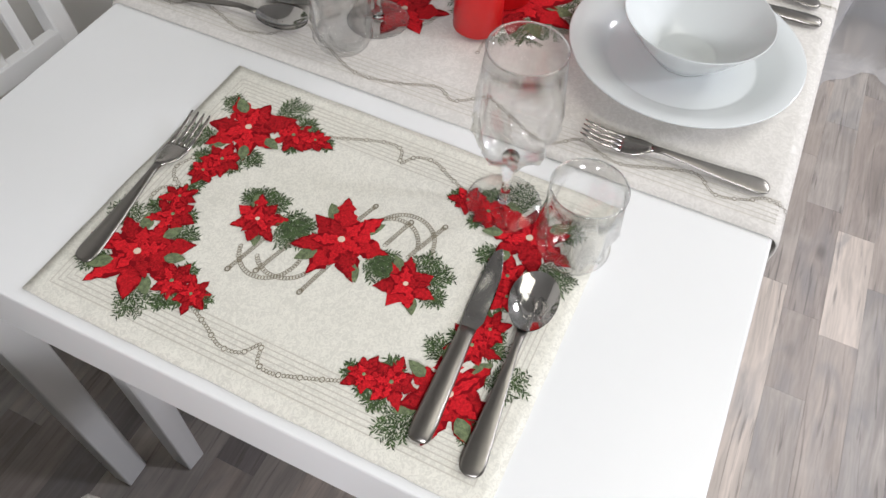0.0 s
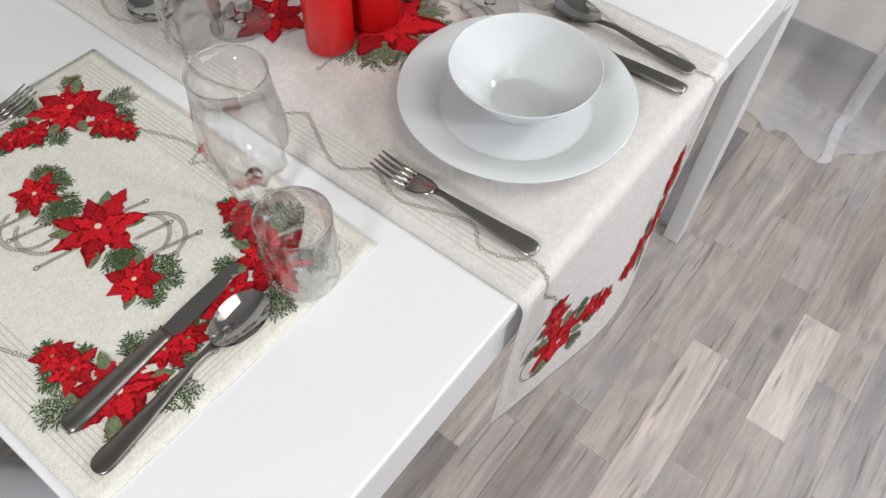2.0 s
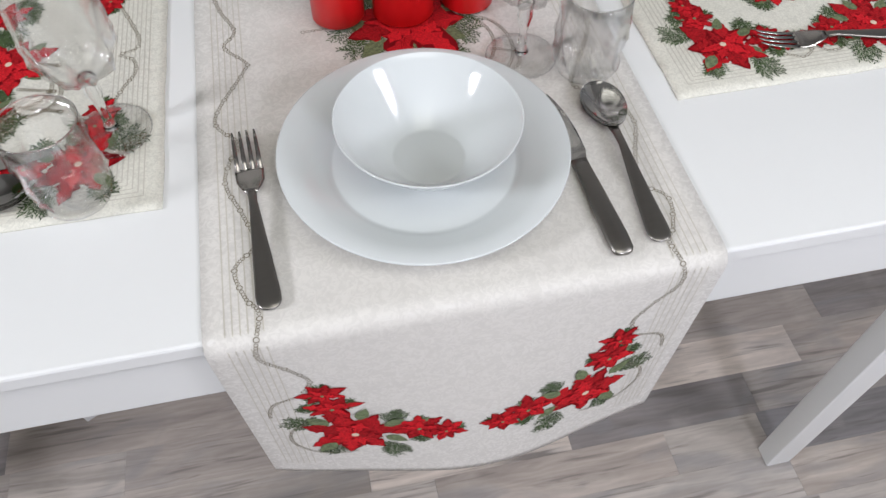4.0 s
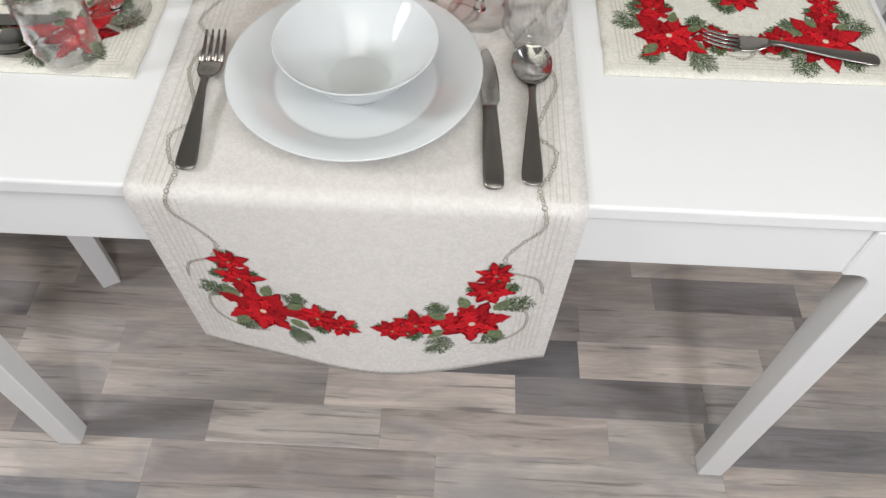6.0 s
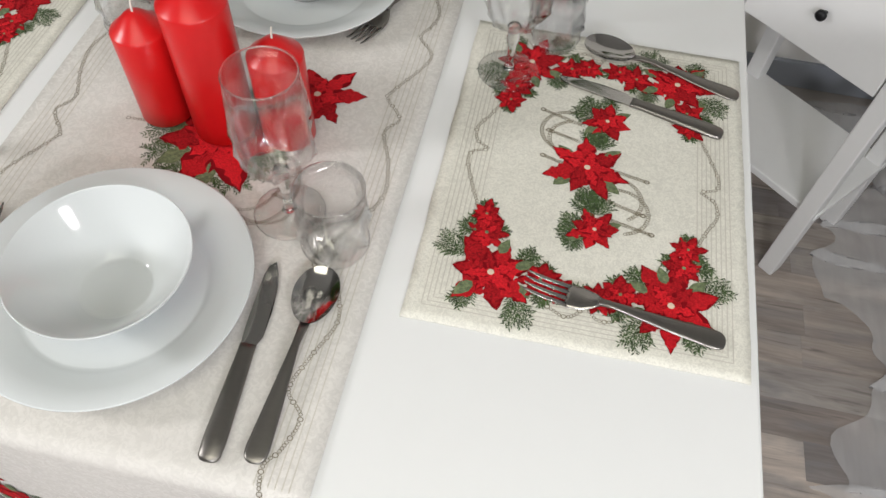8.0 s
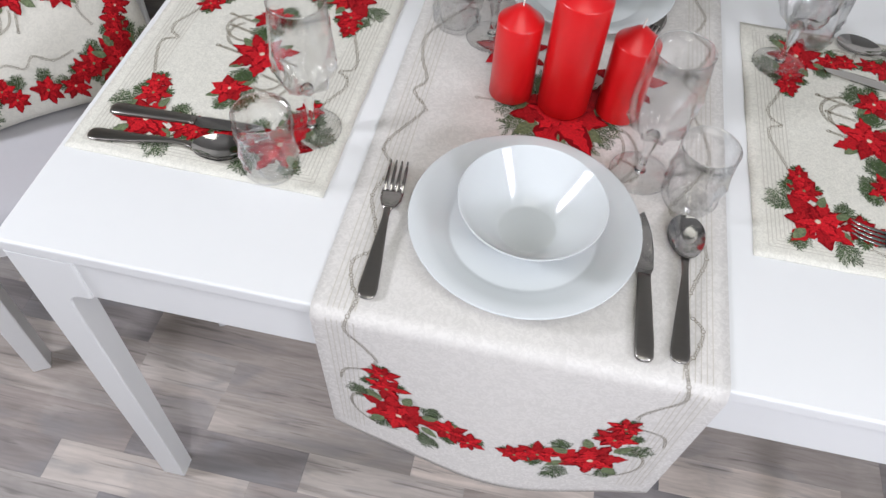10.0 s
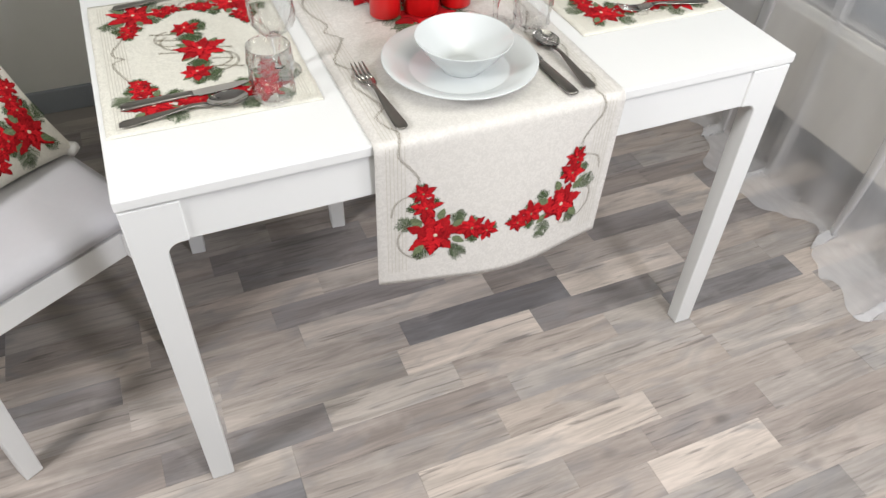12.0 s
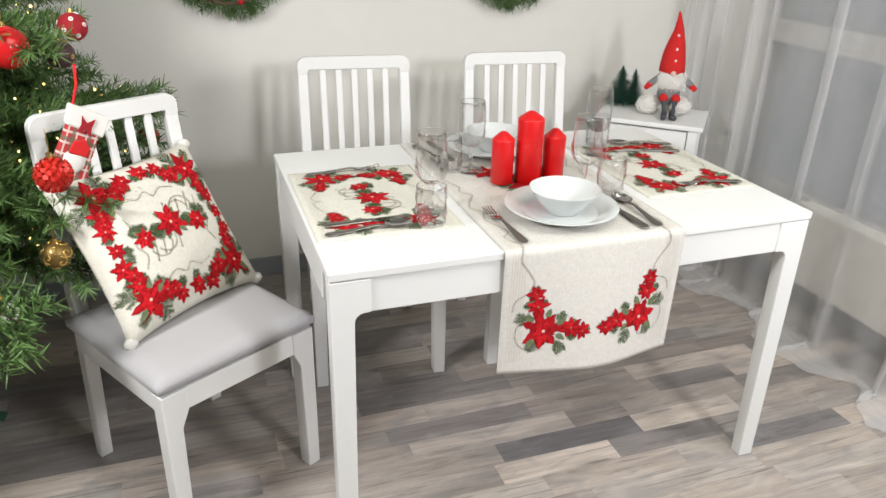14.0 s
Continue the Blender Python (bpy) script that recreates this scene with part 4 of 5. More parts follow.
def build_spoon(a, b, z, label):
    f = thing("table_spoon", label, "spoon", "cutlery", at=lay((a, b, z)))
    part("handle", bar(HANDLE + [(0.126, 0.0040, 0.0085, 0.0034), (0.138, 0.0052, 0.0066, 0.0024)]), STEEL_MATT, f, smooth=True)
    def dish(p, q, up):
        a = q * 2 * math.pi
        x, y = p * math.cos(a), p * math.sin(a)
        w = 0.0222 * (1 + 0.08 * x)
        return Vector((0.1675 + x * 0.0325, y * w, 0.0018 + 0.0080 * p ** 2.2 + (0.0 if up else -0.0013)))
    bm = bmesh.new()
    sheet(8, 40, lambda p, q: dish(max(p, 0.02), q, True), bm)
    sheet(8, 40, lambda p, q: dish(max(p, 0.02), q, False), bm)
    bmesh.ops.remove_doubles(bm, verts=bm.verts, dist=1e-5)
    bmesh.ops.recalc_face_normals(bm, faces=bm.faces)
    part("dish", bm, STEEL, f, smooth=True)


build_fork((-0.543, 0.174), (-0.345, 0.183), ON_MAT, "stainless steel fork on a placemat")
build_knife((-0.563, -0.178), (-0.362, -0.168), ON_MAT, "stainless steel knife on a placemat")
build_spoon((-0.570, -0.226), (-0.375, -0.213), ON_MAT, "stainless steel spoon on a placemat")
build_fork((-0.168, -0.383), (-0.179, -0.178), ON_RUNNER, "stainless steel fork beside a plate")
build_knife((0.133, -0.390), (0.124, -0.186), ON_RUNNER, "stainless steel knife beside a plate")
build_spoon((0.170, -0.383), (0.174, -0.179), ON_RUNNER, "stainless steel spoon beside a plate")
build_fork((0.566, -0.176), (0.380, -0.154), ON_MAT, "stainless steel fork on a placemat")
build_knife((0.565, 0.100), (0.374, 0.152), ON_MAT, "stainless steel knife on a placemat")
build_spoon((0.585, 0.170), (0.409, 0.218), ON_MAT, "stainless steel spoon on a placemat")
build_fork((0.172, 0.335), (0.108, 0.142), ON_RUNNER - 0.0012, "stainless steel fork tucked under a plate")
build_knife((-0.135, 0.385), (-0.128, 0.186), ON_RUNNER, "stainless steel knife beside a plate")
build_spoon((-0.188, 0.362), (-0.165, 0.166), ON_RUNNER, "stainless steel spoon beside a plate")


def build_candle(x, y, r, h, label):
    c = thing("pillar_candle", label, "candle", "pillar candles", at=pose(x, y, ON_RUNNER + 0.0006))
    part("wax", lathe([(0, 0), (r - 0.003, 0), (r, 0.003), (r, h - 0.0215), (r - 0.0004, h - 0.0202), (r - 0.0016, h - 0.0190), (r - 0.008, h - 0.0138), (0.010, h - 0.0028), (0.003, h), (0, h)], 56), WAX, c, smooth=True)
    part("wick", tube([(0, 0, h - 0.002), (0.0004, 0, h + 0.006), (0.0016, 0.0006, h + 0.013)], 0.0011), WICK, c)


build_candle(-0.066, -0.013, 0.0292, 0.138, "short red pillar candle with white wick on the runner")
build_candle(0.006, -0.019, 0.0342, 0.188, "tall red pillar candle with white wick on the runner")
build_candle(0.080, -0.015, 0.0292, 0.136, "short red pillar candle with white wick on the runner")

# ---- cushion on the chair ----


def build_pillow():
    right = Vector((0.766, 0.643, 0)).normalized()
    up = Vector((-0.107, 0.180, 0.31))
    up = (up - right * up.dot(right)).normalized()
    out = right.cross(up)
    c = Vector((-0.922, 0.112, 0.652))
    at = Matrix.Translation(c) @ Matrix((right, up, out)).transposed().to_4x4()
    m = thing("throw_pillow", "square beige cushion with woven red poinsettias leaning on the chair", "pillow", at=at)
    rng = random.Random(8)
    A = 0.208
    def place(u, v, h, s=1):
        a, b = max(-1, min(1, u / A)), max(-1, min(1, v / A))
        t = 0.066 * ((1 - a * a) * (1 - b * b)) ** 0.42
        sag = 0.012 * noise.noise(Vector((u * 7, v * 7, 2.2))) * (1 - a * a) * (1 - b * b)
        x, y = u * (1 - 0.09 * (1 - b * b)), v * (1 - 0.09 * (1 - a * a))
        return Vector((x, y, s * (t + 0.002) + sag + h))
    part("cover", sheet(40, 40, lambda a, b: place((a - 0.5) * 2 * A, (b - 0.5) * 2 * A, 0), back=lambda a, b: place((a - 0.5) * 2 * A, (b - 0.5) * 2 * A, 0, -1)), LINEN_CREAM, m, smooth=True)
    k = lambda u, v, h: place(u * 0.97, v * 0.97, h * 0.8 + 0.0006)
    for su, sv in ((1, 1), (1, -1), (-1, 1), (-1, -1)):
        corner_cluster(k, -su * 0.142, -sv * 0.142, su, sv, m, rng, 1.2, 0.048, 1.0)
    for i in range(-1, 2):
        for u, v in ((i * 0.050, 0.172), (i * 0.050, -0.170), (0.172, i * 0.050), (-0.172, i * 0.050)):
            flower(k, u + rng.uniform(-0.006, 0.006), v + rng.uniform(-0.006, 0.006), rng.uniform(0.021, 0.029), rng, m, rng.random() < 0.5)
            if i != 5:
                add_sprig(m, k, u * 0.93, v * 0.93, rng.uniform(0, 6.28), 0.03, rng)
    spin = lambda u, v, h: k(-v, u + 0.01, h)
    centre_motif(spin, m, rng, 1.1)
    for s in (1, -1):
        add_chain(m, k, smooth_line([(-0.08, s * 0.12), (-0.05, s * 0.105), (-0.02, s * 0.12), (0.0, s * 0.102), (0.03, s * 0.118), (0.07, s * 0.108)]), bead=5)
        add_chain(m, k, smooth_line([(s * 0.118, -0.07), (s * 0.105, -0.04), (s * 0.12, -0.01), (s * 0.104, 0.02), (s * 0.114, 0.07)]), bead=5)
    for su, sv in ((-1, -1), (1, 1), (1, -1)):
        bm = lathe([(0, -0.011), (0.009, -0.007), (0.011, 0), (0.008, 0.007), (0, 0.010)], 10)
        for v in bm.verts:
            v.co *= 1 + 0.25 * noise.noise(v.co * 190)
        o = part("corner_knot", bm, YARN, m, "white yarn knot", True)
        o.matrix_local = pose(su * 0.200, sv * 0.200, 0) @ Matrix.Diagonal((1.7, 1.4, 1.4, 1))


build_pillow()

# ---- greenery ----


def twig(bm, origin, d, length, n, rng, needle=0.030, width=0.0018):
    d = d.normalized()
    u = d.cross(Vector((0.2, 0.1, 1))).normalized()
    w = d.cross(u)
    for i in range(n):
        p = origin + d * (length * (i + rng.random()) / n)
        a = rng.uniform(0, 6.283)
        q = (d * rng.uniform(0.5, 1.1) + u * math.cos(a) + w * math.sin(a)).normalized()
        s = q.cross(Vector((rng.uniform(-1, 1), rng.uniform(-1, 1), 1))).normalized() * width
        e = p + q * needle * rng.uniform(0.7, 1.15)
        bm.faces.new([bm.verts.new(x) for x in (p - s, p + s, e + s * 0.3, e - s * 0.3)])


def branch_mesh(seed):
    """A fir bough along +x, 0.6 long, drooping a little, of stem, side twigs and needles."""
    rng = random.Random(seed)
    bm = bmesh.new()
    f = lambda t: Vector((0.6 * t, 0.02 * math.sin(3 * t + seed), -0.07 * t * t))
    for i in range(15):
        t = 0.18 + 0.8 * i / 14
        for s in (-1, 1):
            d = Vector((1, s * rng.uniform(0.6, 1.1), rng.uniform(-0.25, 0.45)))
            twig(bm, f(t), d, 0.17 * (1.15 - t * 0.72), 62, rng)
    twig(bm, f(0.3), f(1) - f(0.3), 0.46, 200, rng)
    stem = tube([f(i / 6) for i in range(7)], 0.005, 5, taper=lambda t: 1.1 - 0.8 * t)
    me = bpy.data.meshes.new("bough")
    bm.to_mesh(me)
    me.materials.append(NEEDLE)
    bm.free()
    st = bpy.data.meshes.new("stem")
    stem.to_mesh(st)
    stem.free()
    st.materials.append(BARK)
    return me, st


TREE = Vector((-1.73, 0.45, 0))


def build_tree():
    t = thing("christmas_tree", "green artificial Christmas tree with lights beside the chair", "Christmas tree", at=Matrix.Translation(TREE))
    part("trunk", tube([(0, 0, 0.04), (0, 0, 1.0), (0.01, 0, 2.1)], 0.022, 8, taper=lambda k: 1 - 0.7 * k), BARK, t)
    for i in range(4):
        a = math.radians(-8 + 90 * i)
        bm = box((0.0, -0.018, 0.0), (0.30, 0.018, 0.012), 0.003)
        for v in bm.verts:
            v.co.z += 0.045 * max(0, 1 - v.co.x / 0.25)
        o = part("stand_foot", bm, NEEDLE_DARK, t)
        o.matrix_local = pose(0, 0, 0, 0, 0, math.degrees(a) - 0)
    rng = random.Random(3)
    kinds = [branch_mesh(i) for i in range(4)]
    lights = []
    z = 0.60
    while z < 2.1:
        reach = 0.86 * (1 - (z - 0.4) / 2.25)
        n = max(8, int(15 + 8 * reach))
        turn = rng.uniform(0, 6.28)
        for i in range(n):
            a = turn + 2 * math.pi * (i + rng.uniform(-0.3, 0.3)) / n
            k = reach / 0.6 * rng.uniform(0.78, 1.15)
            tip = TREE + Vector((math.cos(a), math.sin(a), 0)) * k * 0.6
            # the boughs that would push into the chair's seat or the walls are shorter
            if -1.06 < tip.x and -0.35 < tip.y < 0.36 and z < 0.85:
                k *= 0.8
            if z > 0.98 and tip.x > -1.06:
                k *= max(0.6, 1 - (tip.x + 1.06) * 1.3)
            if tip.y > Y1 - 0.03:
                k *= (Y1 - 0.05 - TREE.y) / (tip.y - TREE.y)
            me, st = kinds[rng.randrange(4)]
            m = pose(0, 0, z + rng.uniform(-0.04, 0.04), rng.uniform(-25, 25), rng.uniform(-8, 4) if z < 0.85 else rng.uniform(-4, 14), math.degrees(a)) @ Matrix.Diagonal((k, 0.55 + 0.45 * k, 0.55 + 0.45 * k, 1))
            b = new("bough", me)
            b.parent, b.matrix_local = t, m
            s = new("stem", st)
            s.parent = b
            for _ in range(2):
                lights.append(m @ Vector((0.6 * rng.uniform(0.5, 0.98), rng.uniform(-0.04, 0.04), rng.uniform(-0.03, 0.01))))
        z += 0.085
    for z, deg, k in ((0.95, 3, 1.34), (0.86, -2, 1.30), (1.16, 1, 1.06), (0.74, 6, 1.32), (1.02, 10, 1.08), (0.90, 8, 1.36), (0.93, -10, 1.15)):
        me, st = kinds[int(z * 100) % 4]
        m = pose(0, 0, z, 8, -2, deg) @ Matrix.Diagonal((k, 1, 1, 1))
        b = new("bough", me)
        b.parent, b.matrix_local = t, m
        s = new("stem", st)
        s.parent = b
        for q in range(5):
            lights.append(m @ Vector((0.6 * rng.uniform(0.6, 0.98), rng.uniform(-0.05, 0.05), rng.uniform(-0.06, 0.0))))
    bulb = lathe([(0, -0.003), (0.0022, -0.0015), (0.0026, 0.001), (0.0016, 0.003), (0, 0.0034)], 8)
    first = part("light_bulb", bulb, BULB, t, "warm white fairy light", True)
    first.matrix_local = Matrix.Translation(lights[0])
    for p in lights[1:]:
        o = new("light_bulb", first.data)
        o.parent, o.matrix_local = t, Matrix.Translation(p)
    return t


build_tree()


def build_bauble(at, r, material, label, petals=0, bands=0, scrolls=0):
    b = thing("bauble", label, "ornament", "tree ornaments", at=Matrix.Translation(at))
    bm = bmesh.new()
    if petals:
        bmesh.ops.create_icosphere(bm, subdivisions=2, radius=r * 0.82)
        rng = random.Random(4)
        for i in range(120):
            z = 1 - 2 * (i + 0.5) / 120
            a = i * 2.39996
            d = Vector((math.cos(a) * math.sqrt(1 - z * z), math.sin(a) * math.sqrt(1 - z * z), z))
            u = d.orthogonal().normalized()
            w = d.cross(u)
            ring = [bm.verts.new(d * r * (0.9 if q % 2 else 1.02) + (u * math.cos(q * 1.2566) + w * math.sin(q * 1.2566)) * r * 0.17) for q in range(5)]
            bm.faces.new(ring)
    else:
        bmesh.ops.create_uvsphere(bm, u_segments=28, v_segments=18, radius=r)
    part("ball", bm, material, b, smooth=not petals)
    for i in range(scrolls):
        z = 1 - 2 * (i + 0.5) / scrolls
        a = i * 2.39996
        d = Vector((math.cos(a) * math.sqrt(1 - z * z), math.sin(a) * math.sqrt(1 - z * z), z))
        u = d.orthogonal().normalized()
        w = d.cross(u)
        curl = [(d + (u * math.cos(0.5 * k + i) + w * math.sin(0.5 * k + i)) * 0.036 * (k + 1)).normalized() * r * 1.01 for k in range(14)]
        part("scroll", tube(curl, 0.0017, 6), GOLD, b, smooth=True)
    part("cap", lathe([(0, r + 0.008), (0.006, r + 0.008), (0.007, r - 0.003), (0, r - 0.003)], 12), GOLD, b)
    part("hanger", tube([(0, 0, r + 0.006), (0.002, 0, r + 0.03), (0, 0.002, r + 0.06)], 0.0008, 4), GOLD, b)
    rng = random.Random(int(r * 1e4))
    for i in range(bands):
        z = 1 - 2 * (i + 0.5) / bands
        a = i * 2.39996
        d = Vector((math.cos(a) * math.sqrt(1 - z * z), math.sin(a) * math.sqrt(1 - z * z), z))
        o = part("button", lathe([(0.0022, -0.0005), (0.0055, -0.0005), (0.0055, 0.0015), (0.0022, 0.0015), (0.0022, -0.0005)], 14), YARN if material is FELT_RED else GOLD, b)
        o.matrix_local = Matrix.Translation(d * r) @ d.to_track_quat("Z", "Y").to_matrix().to_4x4()


build_bauble((-1.056, 0.335, 1.124), 0.034, FELT_RED, "dark red felt bauble with pale buttons on the tree", bands=14)
build_bauble((-1.089, 0.295, 1.068), 0.033, PLUM, "dark brown bauble with gold rosettes on the tree", bands=10)
build_bauble((-1.178, 0.190, 1.104), 0.047, RED_GLOSS, "glossy red bauble hanging on the tree")
build_bauble((-1.108, 0.005, 0.867), 0.040, RED_FOIL, "red sequined bauble with a gold cap on the tree", petals=1)
build_bauble((-1.133, 0.0, 0.683), 0.031, GOLD_DARK, "pierced gold filigree bauble hanging on the tree", scrolls=16)
build_bauble((-1.262, 0.0, 0.555), 0.030, YARN, "cream knitted bauble hanging on the tree")
build_bauble((-0.930, 0.49, 0.800), 0.030, RED_GLOSS, "red and white bauble behind the chair back")


def build_stocking():
    s = thing("christmas_stocking", "red plaid stocking with white cuff hanging before the chair back", "stocking", at=pose(-1.070, 0.110, 0.886, 0, 0, 24) @ pose(0, 0, 0, 0, 27, 0) @ Matrix.Diagonal((1.06, 1.0, 1.30, 1)))
    leg = [(-0.034, 0.045), (-0.038, -0.02), (-0.040, -0.070), (-0.026, -0.088), (0.010, -0.095), (0.046, -0.088), (0.056, -0.066), (0.044, -0.048), (0.036, -0.030), (0.035, 0.045)]
    part("leg", prism(leg, 1, -0.009, 0.009, 0.003), PLAID, s, "red plaid cloth")
    part("cuff", prism([(-0.042, 0.076), (-0.038, 0.040), (0.042, 0.034), (0.044, 0.072)], 1, -0.013, 0.013, 0.003), YARN, s, "white felt cuff")
    part("bow", prism([(-0.014, 0.062), (0.0, 0.052), (0.014, 0.062), (0.012, 0.045), (0.016, 0.030), (0.0, 0.040), (-0.014, 0.032), (-0.010, 0.047)], 1, -0.016, -0.0132), FELT_RED, s)
    bm = lathe([(0, -0.023), (0.015, -0.020), (0.023, -0.008), (0.023, 0.006), (0.014, 0.016), (0, 0.018)], 24)
    for v in bm.verts:
        v.co = Vector((v.co.x, v.co.y * 0.3 - 0.010, v.co.z - 0.016)) + Vector((1, 0, 1)) * 0.004 * noise.noise(v.co * 120)
    part("patch", bm, YARN, s, "round white wool patch", True)
    part("patch_cap", prism([(-0.018, -0.006), (0.018, -0.006), (0.022, 0.010), (0.006, 0.024), (-0.014, 0.016)], 1, -0.0185, -0.010, 0.002), FELT_BRIGHT, s)
    part("loop", tube([(-0.034, 0, 0.075), (-0.040, 0, 0.11), (-0.052, 0.01, 0.14)], 0.003, 6), FELT_BRIGHT, s)


build_stocking()


def build_wreath(x, z, seed):
    w = thing("wreath", "round green fir wreath hung on the grey wall", "wreath", "wall wreaths", at=pose(x, Y1 - 0.045, z))
    rng = random.Random(seed)
    bm = bmesh.new()
    for i in range(110):
        a = 2 * math.pi * i / 110
        o = Vector((0.155 * math.cos(a), 0, 0.155 * math.sin(a)))
        for _ in range(2):
            d = Vector((math.cos(a + rng.uniform(-1.2, 1.2)), rng.uniform(-0.55, 0.25), math.sin(a + rng.uniform(-1.2, 1.2)))) * rng.choice((1, 1, -0.7))
            twig(bm, o, d, 0.052, 34, rng, 0.028, 0.0014)
    part("fir_ring", bm, NEEDLE, w)
    part("wire_ring", tube([(0.155 * math.cos(a), 0, 0.155 * math.sin(a)) for a in [i * math.pi / 20 for i in range(41)]], 0.008, 6), BARK, w)
    for k in range(3):
        a = 4.2 + 0.75 * k
        o = part("berry", lathe([(0, -0.009), (0.007, -0.006), (0.009, 0), (0.007, 0.006), (0, 0.009)], 12), RED_GLOSS, w, smooth=True)
        o.matrix_local = pose(0.15 * math.cos(a), -0.035, 0.15 * math.sin(a))


build_wreath(-0.635, 1.235, 1)
build_wreath(0.430, 1.245, 2)
build_wreath(-0.085, 1.320, 6)

# ---- corner cabinet and what stands on it ----
CAB = pose(0.787, 0.592, 0, 0, 0, -41.0)


def build_cabinet():
    c = thing("bedside_cabinet", "small white painted cabinet with one drawer in the corner", "cabinet", at=CAB)
    w, d, h = 0.198, 0.285, 0.70
    part("top", box((-w, 0, h - 0.018), (w, d, h), 0.004), PAINT, c)
    for x in (-1, 1):
        for y in (0.028, d - 0.028):
            part("leg", box((x * (w - 0.034) - 0.018, y - 0.018, 0), (x * (w - 0.034) + 0.018, y + 0.018, h - 0.019), 0.003), PAINT, c)
        part("side_panel", box((x * (w - 0.030) - 0.006, 0.047, 0.50), (x * (w - 0.030) + 0.006, d - 0.047, h - 0.019), 0.001), PAINT, c)
    part("back_panel", box((-w + 0.053, d - 0.036, 0.50), (w - 0.053, d - 0.026, h - 0.019)), PAINT, c)
    drawer = part("drawer", box((-w + 0.055, 0.014, 0.512), (w - 0.055, 0.20, h - 0.026), 0.003), PAINT, c)
    part("knob", lathe([(0, 0), (0.004, 0), (0.004, 0.008), (0.010, 0.012), (0.010, 0.017), (0.006, 0.020), (0, 0.0205)], 16), DARK_METAL, drawer, "dark metal knob", True).matrix_local = pose(0, 0.014, 0.597, 90)
    part("shelf", box((-w + 0.012, 0.020, 0.200), (w - 0.012, d - 0.012, 0.218), 0.003), PAINT, c)


build_cabinet()


def build_gnome():
    """One plain mesh: a seated felt figure with a tall pointed hat."""
    bm = bmesh.new()
    def add(piece, index):
        vmap = {v: bm.verts.new(v.co) for v in piece.verts}
        for f in piece.faces:
            g = bm.faces.new([vmap[v] for v in f.verts])
            g.material_index, g.smooth = index, True
        piece.free()
    hat = lathe([(0, 0.166), (0.042, 0.160), (0.048, 0.168), (0.046, 0.195), (0.040, 0.235), (0.031, 0.275), (0.017, 0.320), (0.010, 0.350), (0.004, 0.372), (0, 0.376)], 24)
    for v in hat.verts:
        v.co.x += 0.006 * math.sin(v.co.z * 26) * (v.co.z - 0.16) / 0.2
        v.co *= 1 + 0.03 * noise.noise(v.co * 60)
    add(hat, 0)
    for z, r in ((0.212, 0.0455), (0.252, 0.0385), (0.300, 0.026)):
        dot = lathe([(0, -0.003), (0.0045, -0.001), (0.0045, 0.002), (0, 0.003)], 10)
        for v in dot.verts:
            v.co = Vector((v.co.x + 0.002, -r - v.co.z * 0.5, z + v.co.y))
        add(dot, 1)
    body = lathe([(0, 0.045), (0.032, 0.047), (0.043, 0.075), (0.042, 0.120), (0.034, 0.168), (0, 0.172)], 20)
    add(body, 2)
    beard = lathe([(0, 0.096), (0.022, 0.100), (0.036, 0.118), (0.038, 0.145), (0.028, 0.172), (0, 0.176)], 24)
    for v in beard.verts:
        v.co = Vector((v.co.x * 1.3, v.co.y * 0.75 - 0.020, v.co.z)) + Vector((noise.noise(v.co * 150), noise.noise(v.co * 150 + Vector((5, 0, 0))), noise.noise(v.co * 150 + Vector((0, 5, 0))))) * 0.006
    add(beard, 1)
    rng = random.Random(2)
    fur = bmesh.new()
    for i in range(260):
        a, z = rng.uniform(math.pi, 2 * math.pi), rng.uniform(0.108, 0.170)
        o = Vector((0.046 * math.cos(a), 0.024 * math.sin(a) - 0.020, z))
        e = o + Vector((0.012 * math.cos(a), 0.008 * math.sin(a) - 0.004, -0.016))
        s = Vector((0.0014, 0.0006, 0))
        fur.faces.new([fur.verts.new(q) for q in (o - s, o + s, e)])
    add(fur, 1)
    nose = lathe([(0, -0.010), (0.008, -0.006), (0.010, 0), (0.008, 0.006), (0, 0.010)], 12)
    for v in nose.verts:
        v.co += Vector((0, -0.048, 0.166))
    add(nose, 3)
    for s in (-1, 1):
        add(tube([(s * 0.034, -0.005, 0.150), (s * 0.058, -0.014, 0.132), (s * 0.078, -0.022, 0.118)], 0.0125, 10), 2)
        add(tube([(s * 0.074, -0.021, 0.120), (s * 0.084, -0.026, 0.112), (s * 0.092, -0.030, 0.104)], 0.0125, 10, taper=lambda t: 1 - 0.35 * t), 0)
        add(tube([(s * 0.018, -0.030, 0.066), (s * 0.019, -0.060, 0.060), (s * 0.015, -0.066, 0.030), (s * 0.014, -0.064, 0.012)], 0.010, 10), 4)
        add(tube([(s * 0.014, -0.056, 0.012), (s * 0.016, -0.078, 0.011), (s * 0.020, -0.094, 0.011)], 0.0115, 10, taper=lambda t: 1 - 0.15 * t), 4)
        add(tube([(s * 0.022, -0.036, 0.074), (s * 0.022, -0.056, 0.074)], 0.016, 10), 0)
    me = bpy.data.meshes.new("gnome_doll")
    bm.to_mesh(me)
    bm.free()
    for q in (FELT_BRIGHT, YARN, FELT_GREY, SKIN_FELT, FELT_DARK):
        me.materials.append(q)
    ob = new("gnome_doll", me)
    ob.matrix_world = pose(0.913, 0.665, 0.7005, 0, 0, -28)
    tagged(ob, "seated felt doll with tall red hat on the cabinet", "doll")


build_gnome()


